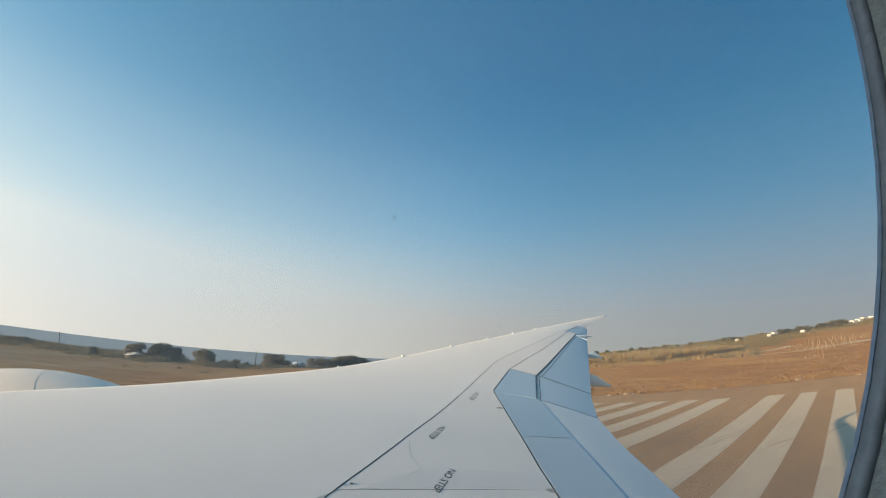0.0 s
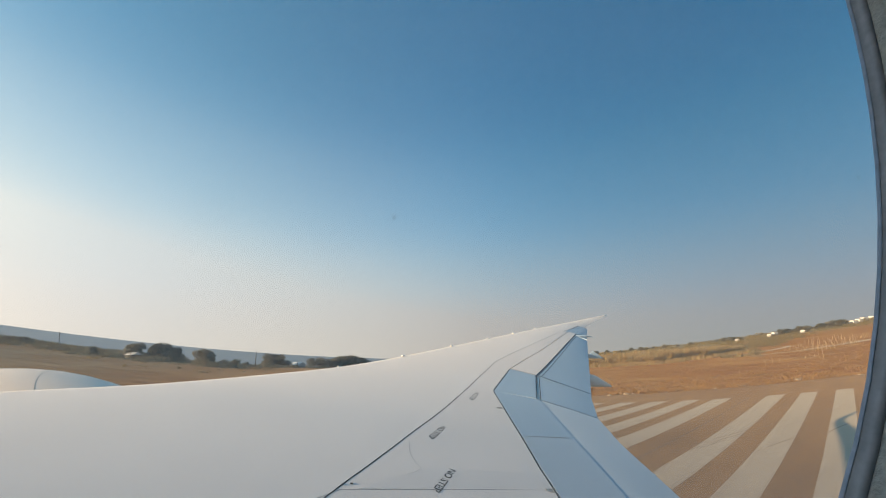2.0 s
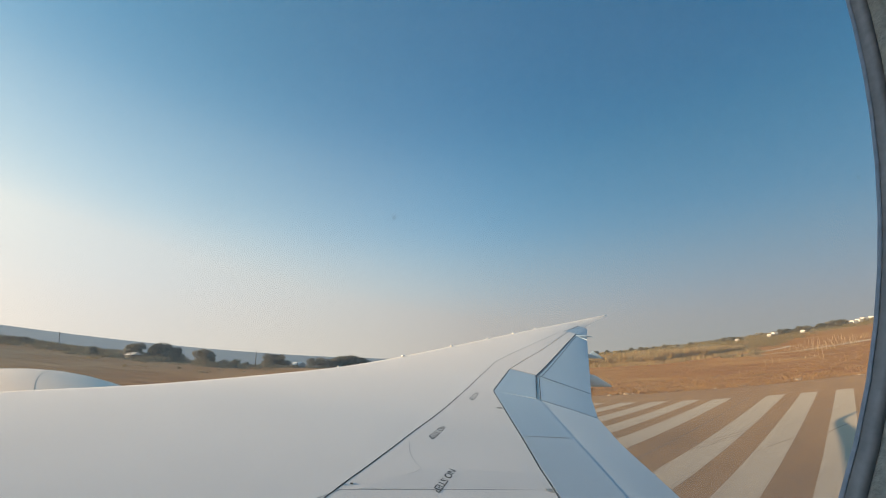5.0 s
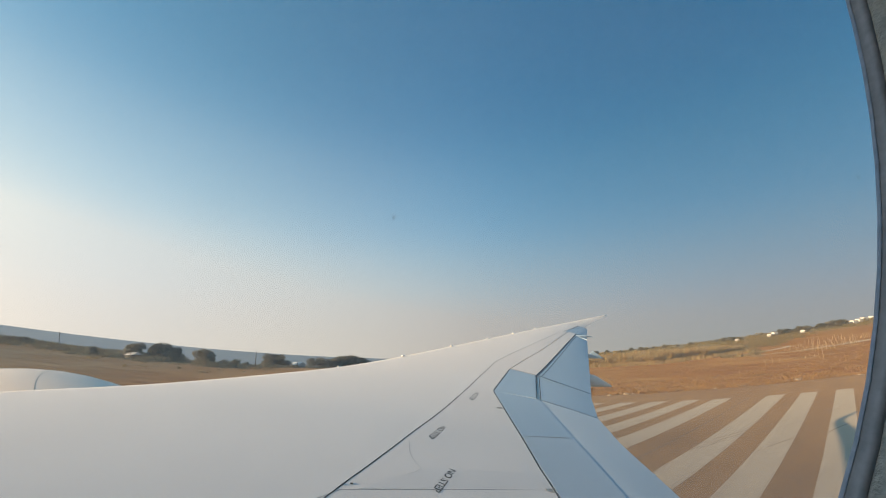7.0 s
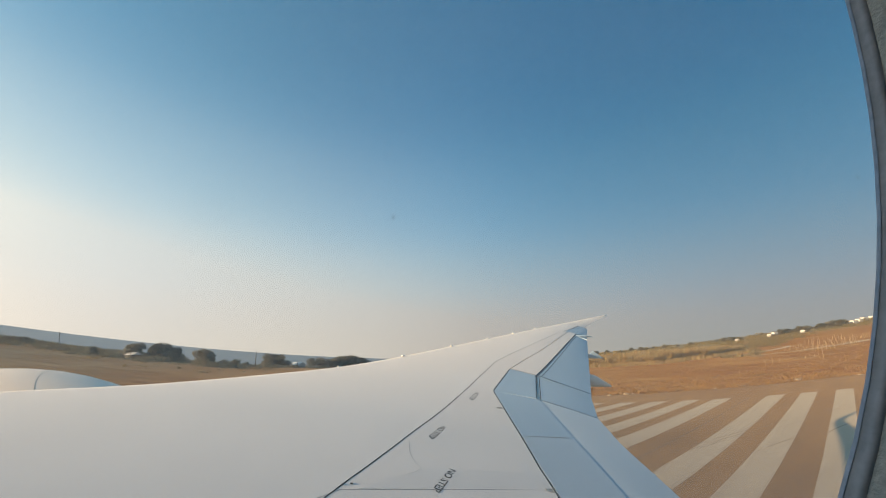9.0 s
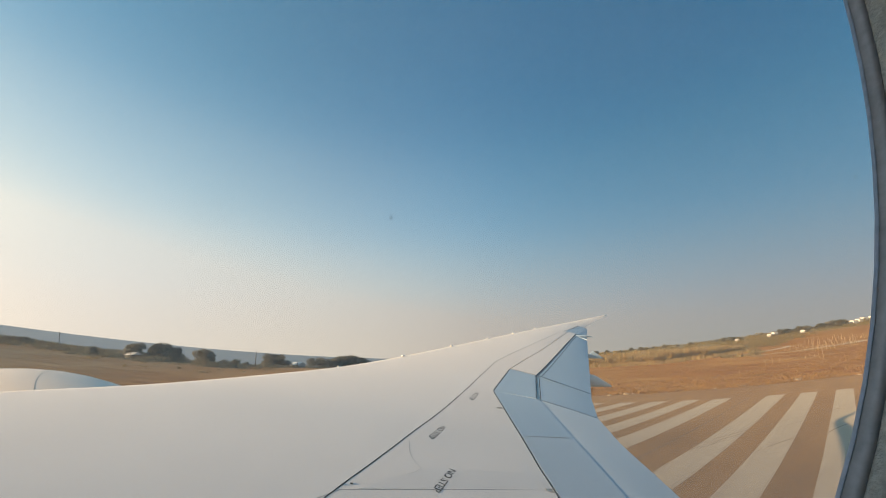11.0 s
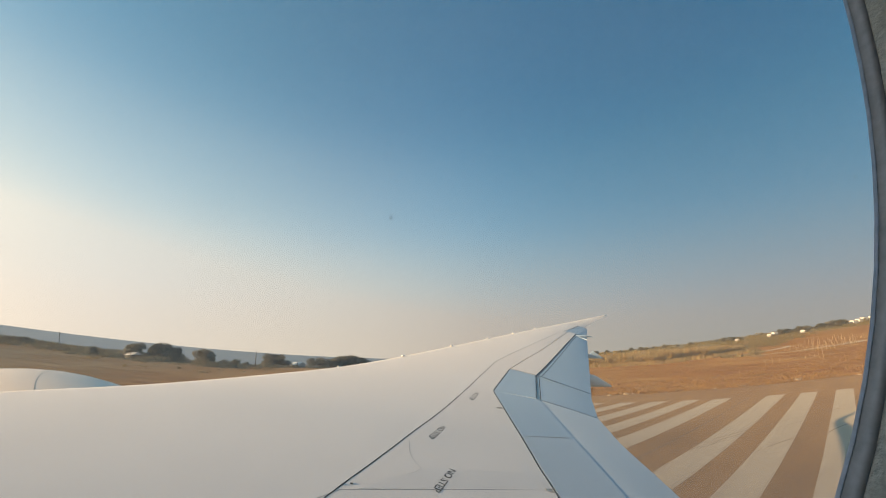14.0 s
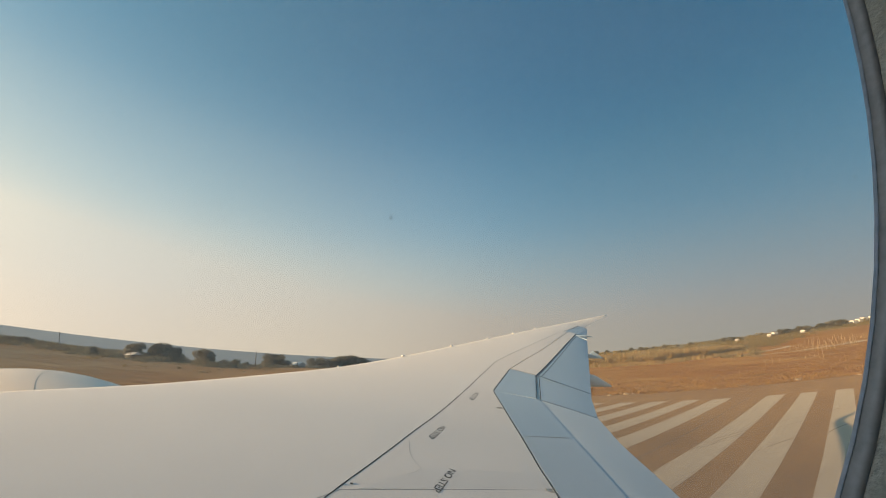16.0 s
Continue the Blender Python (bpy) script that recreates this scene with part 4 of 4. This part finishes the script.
def plant(model, x, y, turn, scale):
    m = stand(x, y, turn, 1.0)
    if model.name in placed:
        ob = copy_thing(model, m)
    else:
        placed.add(model.name)
        model.matrix_basis = m
        ob = model
    ob.scale = (scale, scale, scale)
    return ob


for model, x, y, s in ((broad, -123, 153, 0.66), (tall, -118, 159, 0.60), (broad, -114, 156, 0.76), (tall, -110, 159, 0.54), (small, -107.5, 155, 0.66), (small, -134, 147, 0.62),
                       (tall, -88.5, 143, 0.54), (small, -86, 142, 0.85), (small, -92, 163, 0.45), (small, -88, 165, 0.60), (small, -84, 166, 0.42),
                       (broad, -84, 189, 0.66), (tall, -80, 190, 0.58), (small, -77, 193, 0.6),
                       (small, -69, 205, 0.95), (broad, -65, 208, 0.58), (small, -61, 209, 1.0),
                       (broad, -60, 217, 0.62), (tall, -57.5, 219, 0.62), (broad, -55, 222, 0.76), (tall, -51.5, 224, 0.66), (broad, -48, 227, 0.66), (small, -44, 229, 0.9),
                       (broad, 437, 490, 0.74), (tall, 446, 492, 0.66), (small, 452, 488, 1.0), (broad, 458, 486, 0.79), (tall, 464, 482, 0.66), (small, 466, 473, 0.9), (tall, 470, 470, 0.74), (broad, 478, 468, 0.90), (broad, 485, 466, 0.98), (tall, 489, 463, 0.86), (small, 495, 462, 0.9),
                       (small, 448, 626, 1.0), (broad, 440, 600, 0.74), (small, 425, 572, 0.9), (tall, 412, 548, 0.62), (broad, 404, 530, 0.66), (small, 400, 512, 0.9),
                       (tall, 300, 752, 0.72), (broad, 314, 740, 0.74), (small, 330, 716, 0.9), (broad, 343, 700, 0.72), (tall, 350, 680, 0.60), (small, 358, 655, 0.9), (broad, 366, 634, 0.66), (small, 374, 612, 0.9), (tall, 381, 590, 0.54)):
    plant(model, x, y, rng.uniform(0, 6.28), s * rng.uniform(0.93, 1.07))


class Soup:
    """Collects plain quads quickly."""
    def __init__(self):
        self.v, self.f = [], []

    def quad(self, *pts):
        n = len(self.v)
        self.v += [tuple(p) for p in pts]
        self.f.append(tuple(range(n, n + len(pts))))

    def finish(self, name, mat, label, category):
        me = bpy.data.meshes.new(name)
        me.from_pydata(self.v, [], self.f)
        me.materials.append(mat)
        return tagged(new(name, me), label, category, kind="stuff")


def blade(soup, x, y, z, h, lean, width, turn):
    dx, dy = math.cos(turn), math.sin(turn)
    wx, wy = -dy * width, dx * width
    soup.quad((x - wx, y - wy, z), (x + wx, y + wy, z), (x + dx * lean * 0.35 + wx * 0.8, y + dy * lean * 0.35 + wy * 0.8, z + h * 0.6), (x + dx * lean * 0.35 - wx * 0.8, y + dy * lean * 0.35 - wy * 0.8, z + h * 0.6))
    soup.quad((x + dx * lean * 0.35 - wx * 0.8, y + dy * lean * 0.35 - wy * 0.8, z + h * 0.6), (x + dx * lean * 0.35 + wx * 0.8, y + dy * lean * 0.35 + wy * 0.8, z + h * 0.6), (x + dx * lean, y + dy * lean, z + h))


# tall dry cane belt behind the field
def cane_front(x):
    wave = 7.0 * noise.noise(Vector((x * 0.06, 5.5, 0))) + 4.0 * noise.noise(Vector((x * 0.21, 1.5, 0)))
    return lerp_table(x, (50, 72, 94, 127, 153, 170), (200, 187, 177, 187, 203, 215)) + wave


cane = Soup()
coastal = Soup()
for _ in range(1000):
    cx = 50 + 120 * rng.random()
    cy = cane_front(cx) + abs(rng.gauss(0, 1)) * lerp_table(cx, (50, 80, 110, 150, 170), (24, 34, 48, 36, 14))
    tall_clump = rng.uniform(3.0, 5.4) * lerp_table(cx, (50, 80, 110, 140, 170), (0.72, 0.90, 1.18, 1.05, 0.65))
    bow, girth = rng.gauss(0.2, 0.7), rng.uniform(0.7, 1.7)
    for _ in range(30):
        a, r = rng.uniform(0, 6.28), girth * math.sqrt(rng.random())
        x, y = cx + r * math.cos(a), cy + r * math.sin(a)
        h = tall_clump * rng.uniform(0.65, 1.05)
        z, turn = land(x, y) - 0.2, bow + rng.gauss(0, 0.55)
        blade(cane, x, y, z, h, rng.uniform(0.4, 1.5), rng.uniform(0.05, 0.11), turn)
        for _ in range(3):
            at, turn = rng.uniform(0.35, 0.95), bow + rng.gauss(0, 1.1)
            reach, wd = rng.uniform(0.6, 1.5), rng.uniform(0.07, 0.16)
            p0 = Vector((x, y, z + at * h))
            p1 = p0 + Vector((math.cos(turn) * reach * 0.6, math.sin(turn) * reach * 0.6, reach * 0.45))
            p2 = p0 + Vector((math.cos(turn) * reach * 1.3, math.sin(turn) * reach * 1.3, reach * rng.uniform(-0.25, 0.35)))
            wv = Vector((-math.sin(turn), math.cos(turn), 0.6)) * wd
            cane.quad(p0 - wv * 0.5, p0 + wv * 0.5, p1 + wv, p1 - wv)
            cane.quad(p1 - wv, p1 + wv, p2)
for _ in range(1300):
    cx, cy = rng.choice(((-116, 149), (-112, 148), (-108, 148), (-112, 147), (-83, 139)))
    x, y = cx + rng.gauss(0, 2.5), cy + rng.gauss(0, 2)
    blade(coastal, x, y, land(x, y) - 0.2, rng.uniform(0.9, 2.3), rng.uniform(0.2, 0.9), 0.08, rng.uniform(0, 6.28))
for _ in range(5200):
    x = rng.uniform(50, 168)
    y = cane_front(x) - abs(rng.gauss(0, 1)) * 4.0 + 1.5
    blade(cane, x, y, land(x, y) - 0.2, rng.uniform(0.4, 2.4), rng.uniform(0.2, 0.9), rng.uniform(0.06, 0.14), rng.uniform(0, 6.28))
cane.finish("cane_reeds", M_REED, "tall dry golden cane belt along the field", "reeds")

# low scrub: coast strip ahead, hillside aft
scrub = Soup()


def shrub(soup, x, y, r, h, n, leaf=1.0):
    z = land(x, y) - 0.15
    for _ in range(n):
        d = Vector((rng.gauss(0, 1), rng.gauss(0, 1), abs(rng.gauss(0, 1)))).normalized()
        k = rng.uniform(0.5, 1.05)
        q = Vector((x, y, z)) + Vector((d.x * r, d.y * r, d.z * h)) * k
        s = r * leaf * rng.uniform(0.12, 0.26)
        a = Vector((rng.gauss(0, 1), rng.gauss(0, 1), rng.gauss(0, 1))).normalized()
        b = a.cross(d + Vector((0.02, 0.01, 0.4))).normalized()
        soup.quad(q + a * s, q + b * s * 0.6, q - a * s, q - b * s * 0.6)


for _ in range(260):
    x = rng.uniform(-300, -70)
    y = coast(x) - rng.uniform(4, 60) * (0.5 + rng.random())
    if y > 130:
        shrub(coastal, x, y, rng.uniform(1.5, 4.5), rng.uniform(0.8, 2.2), 120, 0.5)


def open_field(x, y):
    """The scrub-free slope with the stakes, bounded by bearing to fit the camera's view."""
    d, az = math.hypot(x, y), math.degrees(math.atan2(x, y))
    return d < lerp_table(az, (20, 33, 37, 40, 42, 46, 60), (215, 215, 240, 345, 420, 560, 620))


for _ in range(1500):
    x, y = rng.uniform(110, 760), rng.uniform(215, 620)
    if open_field(x, y) or (x < 185 and y < 262) or coast(x) - y < 40:
        continue
    g = math.hypot(x, y) / 450
    shrub(scrub, x, y, rng.uniform(1.4, 4.2) * g, rng.uniform(1.0, 3.0) * g, 130, 0.42)
for _ in range(420):
    x = rng.uniform(120, 900)
    y = rng.uniform(600, 1250)
    if not open_field(x, y):
        shrub(scrub, x, y, rng.uniform(3, 9), rng.uniform(1.5, 4.0), 36)
for _ in range(46):
    x = rng.uniform(120, 190)
    y = x * rng.uniform(1.22, 1.42)
    shrub(scrub, x, y, rng.uniform(1.0, 3.0), rng.uniform(0.9, 2.2), 40)
for _ in range(150):
    t = rng.random()
    x, y = 205 + 120 * t + rng.gauss(0, 8), 262 + 100 * t + rng.gauss(0, 10)
    shrub(scrub, x, y, rng.uniform(2.0, 5.0), rng.uniform(1.8, 4.0), 240, 0.36)
for _ in range(520):
    t = rng.random()
    x = -235 + 118 * t + rng.gauss(0, 4)
    y = lerp_table(x, (-240, -196, -156, -111), (226, 205, 178, 146)) + rng.gauss(0, 9)
    shrub(coastal, x, y, rng.uniform(0.9, 2.8), rng.uniform(0.7, 2.3), 110, 0.5)
for _ in range(260):
    x = rng.uniform(-118, -60)
    y = lerp_table(x, (-118, -90, -60), (163, 166, 205)) + rng.gauss(0, 5)
    shrub(coastal, x, y, rng.uniform(0.7, 2.2), rng.uniform(0.5, 1.5), 80, 0.5)
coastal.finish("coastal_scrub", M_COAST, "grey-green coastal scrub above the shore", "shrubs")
for _ in range(160):
    x = rng.uniform(-200, -60)
    y = rng.uniform(100, 190)
    shrub(scrub, x, y, rng.uniform(0.5, 1.3), rng.uniform(0.3, 0.7), 24)
scrub.finish("scrub", M_SCRUB, "low olive and straw-coloured scrub", "shrubs")

# dry grass: dense along the runway's edge, thinner over the field
grass = Soup()
for _ in range(16000):
    x = rng.uniform(8, 118)
    y = EDGE_Y - 0.3 + ragged(x) + abs(rng.gauss(0, 1)) * 3.2
    tall_here = 0.5 + noise.noise(Vector((x * 0.25, y * 0.25, 1)))
    blade(grass, x, y, land(x, y) - 0.12, rng.uniform(0.12, 0.40) * max(0.4, tall_here + 0.5), rng.uniform(0.05, 0.3), rng.uniform(0.015, 0.05), rng.uniform(0, 6.28))
for _ in range(26000):
    x = rng.uniform(10, 230)
    y = EDGE_Y + rng.random() ** 1.5 * 140
    if noise.noise(Vector((x * 0.05, y * 0.11, 4))) < -0.08:
        continue
    g = 0.6 + y / 110
    blade(grass, x, y, land(x, y) - 0.12, rng.uniform(0.17, 0.38), rng.uniform(0.05, 0.3), 0.03 * g, rng.uniform(0, 6.28))
for _ in range(3500):
    x = rng.uniform(-210, -30)
    y = rng.uniform(62, 190)
    blade(grass, x, y, land(x, y) - 0.12, rng.uniform(0.13, 0.3), rng.uniform(0.05, 0.3), 0.05, rng.uniform(0, 6.28))
straw_clump = Soup()
for _ in range(700):
    x = rng.uniform(12, 110)
    y = EDGE_Y + ragged(x) + rng.random() ** 2 * 26
    shrub(straw_clump, x, y, rng.uniform(0.25, 0.85), rng.uniform(0.15, 0.6), 34)
for _ in range(1500):
    x = rng.uniform(14, 190)
    y = EDGE_Y + 1 + rng.random() ** 1.3 * 110
    if noise.noise(Vector((x * 0.045, y * 0.09, 9))) > -0.05:
        shrub(straw_clump, x, y, rng.uniform(0.3, 1.1), rng.uniform(0.15, 0.42), 18)
straw_clump.finish("weed_clumps", M_STRAW, "dry brown weed clumps by the runway edge", "weeds")
grass.finish("dry_grass", M_STRAW, "dry rust and straw-coloured field grass", "grass")

# ---- stakes in the field ----
stake = empty("wooden_stake", (0, 0, -50), "pale bleached wooden stake standing in the dry field", "stake", "stakes in the field")
bm = bmesh.new()
tube(bm, [(0, 0, -0.2), (0.01, 0, 0.9), (0.02, 0.01, 1.75)], [0.06, 0.055, 0.05], 8)
part("post", bm, M_STAKE, stake)
first = True


def put_stake(x, y, tall=1.0):
    global first
    m = Matrix.Translation((x, y, land(x, y) - 0.15)) @ Euler((rng.gauss(0, 0.04), rng.gauss(0, 0.04), rng.uniform(0, 6))).to_matrix().to_4x4()
    tall *= rng.uniform(0.85, 1.2)
    if first:
        stake.matrix_basis = m
        first = False
        stake.scale = (1, 1, tall)
    else:
        copy_thing(stake, m).scale = (1, 1, tall)


for k in range(3):
    put_stake(85.8 + 2.4 * k, 103.5 + 0.5 * k, 0.85)
for k in range(5):
    put_stake(96.7 + 1.9 * k, 103.2 + 0.7 * k, 0.85)
for k in range(5):
    put_stake(140.5 + 2.1 * k, 144.2 + 0.5 * k)
for k in range(2):
    put_stake(62.1 + 2.4 * k, 81.9 + 1.3 * k, 0.5)
    put_stake(78.0 + 3.4 * k, 88.0 + 1.2 * k, 0.55)
for k in range(4):
    put_stake(150.0 + 3.6 * k, 141.0 + 2.6 * k)
for row in range(9):
    t = row / 8
    x0, y0, n = 143 + 78 * t, 166 + 66 * t, 11 - row // 2
    for k in range(n):
        put_stake(x0 + (4.0 + 2.4 * t) * k + rng.uniform(-0.7, 0.7), y0 + 0.6 * k + rng.uniform(-1.2, 1.2), 0.85 + 0.35 * t)
for k in range(9):
    put_stake(226 + 5.2 * (k % 3) + rng.uniform(-0.6, 0.6), 203 + 17.0 * (k // 3) + 3.0 * (k % 3), 1.9)

# ---- pale stones and rubble along the pavement's edge ----
stones = [(24.5, 58.6, 0.34), (27.2, 58.9, 0.42), (28.4, 59.3, 0.25), (33.0, 58.6, 0.22), (41.0, 59.6, 0.26), (45.5, 60.0, 0.30), (52.6, 60.2, 0.30), (54.6, 60.6, 0.42), (62.0, 58.2, 0.30), (37.2, 59.0, 0.20)]
for k, (x, y, r) in enumerate(stones):
    bm = bmesh.new()
    bmesh.ops.create_icosphere(bm, subdivisions=2, radius=r)
    for v in bm.verts:
        v.co *= 1 + 0.35 * noise.noise(v.co * (1.6 / r) + Vector((k * 3.1, 0, 0)))
        v.co.z *= 0.55
    ob = part("stone", bm, M_STONE, None, "pale rounded stone lying in dry weeds by the pavement", smooth=False)
    tagged(ob, category="stone", group="stones by the pavement")
    ob.matrix_basis = Matrix.Translation((x, y, land(x, y) + 0.22 * r - 0.06)) @ Matrix.Rotation(k * 1.3, 4, "Z")

# ---- poles and buildings ----
def pole(x, y, h):
    thing = empty("utility_pole", (x, y, land(x, y) - 0.1), "thin dark weathered utility pole near the shore", "pole", "poles by the shore")
    thing.matrix_basis = thing.matrix_basis @ Matrix.Rotation(radians(0.05 * x), 4, Vector((x, y, 0)).normalized())
    bm = bmesh.new()
    tube(bm, [(0, 0, -0.4), (0.03, 0, h * 0.5), (0.05, 0.02, h)], [0.17, 0.15, 0.11], 8)
    part("shaft", bm, M_POLE, thing)
    bm = bmesh.new()
    add_box(bm, (1.2, 0.12, 0.12), (0.05, 0, h - 0.6), 0.02)
    arm = part("crossarm", bm, M_POLE, thing)
    for dx in (-0.45, 0.0, 0.45):
        bm = bmesh.new()
        tube(bm, [(0.05 + dx, 0, h - 0.54), (0.05 + dx, 0, h - 0.38)], [0.05, 0.035], 8)
        part("insulator", bm, M_TIN, arm)


pole(-190, 190, 7.6)
pole(-315, 150, 10.0)


def palm(x, y, h, seed):
    prng = random.Random(seed)
    tree = empty("palm_tree", (x, y, land(x, y) - 0.1), "slim palm tree with a ragged crown near the shore", "tree", "palms by the shore")
    bm = bmesh.new()
    tube(bm, [(0, 0, -0.3), (0.1, 0.05, h * 0.5), (0.25, 0.1, h)], [0.24, 0.17, 0.14], 8)
    part("trunk", bm, M_BARK, tree)
    for k in range(16):
        bm = bmesh.new()
        a = 2 * math.pi * k / 16 + prng.uniform(-0.15, 0.15)
        rise, reach = prng.uniform(-0.2, 0.9), prng.uniform(2.0, 2.7)
        rows = []
        for i in range(7):
            t = i / 6
            r, z = 0.2 + reach * t, h + rise * t * 1.6 - 1.7 * t * t
            w = 0.36 * math.sin(math.pi * (0.1 + 0.85 * t))
            c = Vector((0.25 + r * math.cos(a), 0.1 + r * math.sin(a), z))
            n = Vector((-math.sin(a), math.cos(a), -0.3))
            rows.append([bm.verts.new(c - n * w), bm.verts.new(c + Vector((0, 0, 0.08))), bm.verts.new(c + n * w)])
        grid_faces(bm, rows)
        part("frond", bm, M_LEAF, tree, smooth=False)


palm(-352, 118, 7.5, 11)
palm(-362, 122, 8.5, 12)
pole(-78.5, 163, 6.8)


def house(x, y, size, turn, label, roof="flat", wall_mat=None, windows=3):
    w, d, h = size
    thing = empty("house", (x, y, land(x, y) - 0.25), label, "house", "houses on the hillside" if x > 0 else "")
    thing.matrix_basis = thing.matrix_basis @ Matrix.Rotation(turn, 4, "Z")
    bm = bmesh.new()
    add_box(bm, (w, d, h), (0, 0, h / 2), 0.05)
    part("wall", bm, wall_mat or M_PLASTER, thing, smooth=False)
    bm = bmesh.new()
    if roof == "flat":
        add_box(bm, (w + 0.3, d + 0.3, 0.35), (0, 0, h + 0.17), 0.05)
        part("roof", bm, M_PLASTER, thing, smooth=False)
    else:
        rise = 0.28 * d
        low = [bm.verts.new((sx * (w / 2 + 0.4), sy * (d / 2 + 0.4), h - 0.05)) for sx, sy in ((-1, -1), (1, -1), (1, 1), (-1, 1))]
        top = [bm.verts.new((sx * (w / 2 + 0.4), 0, h + rise)) for sx in (-1, 1)]
        for f in ((low[0], low[1], top[1], top[0]), (low[2], low[3], top[0], top[1]), (low[1], low[2], top[1]), (low[3], low[0], top[0]), tuple(reversed(low))):
            bm.faces.new(f)
        bmesh.ops.recalc_face_normals(bm, faces=bm.faces)
        part("roof", bm, M_TIN, thing, smooth=False)
    for k in range(windows):
        bm = bmesh.new()
        add_box(bm, (1.0, 0.08, 1.2), ((k - (windows - 1) / 2) * w / (windows + 0.3), -d / 2 - 0.03, h * 0.55), 0.02)
        pane = part("window", bm, M_DARKGLASS, thing, smooth=False)
        bm = bmesh.new()
        add_box(bm, (1.3, 0.16, 0.10), ((k - (windows - 1) / 2) * w / (windows + 0.3), -d / 2 - 0.08, h * 0.55 - 0.66), 0.01)
        part("sill", bm, M_PLASTER, pane, smooth=False)
    bm = bmesh.new()
    add_box(bm, (1.0, 0.08, 2.1), (w * 0.36, -d / 2 - 0.035, 1.3), 0.02)
    part("door", bm, M_POLE, thing, smooth=False)


house(-73, 196, (6.5, 4.0, 1.5), -0.6, "low white shed with a pale roof among shore trees", "tin", windows=2)
house(-80.5, 192, (3.0, 2.6, 1.0), -0.6, "small white outbuilding beside the shed", "flat", windows=1)
house(-119, 148.5, (6.4, 3.4, 1.4), -0.55, "low hut with a pale sheet roof under a tree", "tin", M_POLE, windows=1)
for x, y, s, t in ((419, 486, (7, 5, 3.2), 0.2), (426, 489, (5, 5, 4.6), 0.1), (399, 516, (6, 5, 2.6), 0.1), (387, 407, (5, 4, 2.4), 0.3), (505, 480, (7, 6, 4.4), -0.1), (514, 484, (6, 5, 3.2), 0.2), (523, 487, (7, 6, 3.6), 0.3),
                   (534, 490, (6, 5, 4.2), 0.0), (640, 578, (9, 7, 4), 0.2), (652, 582, (8, 6, 5), 0.1), (664, 580, (9, 7, 4.6), 0.2), (546, 494, (5, 5, 3), 0.1), (600, 545, (6, 5, 3), 0.3)):
    house(x, y, s, t, "white flat-roofed house on the far hillside", "flat")

# a clipped row of dark bushes at the far end of the shore field
for k, (x, y, size) in enumerate(((-205.2, 179.6, 0.50), (-205.0, 182.6, 0.54), (-205.6, 185.8, 0.52), (-208.6, 190.6, 0.50), (-210.0, 195.2, 0.40), (-209.2, 199.6, 0.34), (-210.4, 204.0, 0.30))):
    plant(small, x, y, 1.7 * k, size)
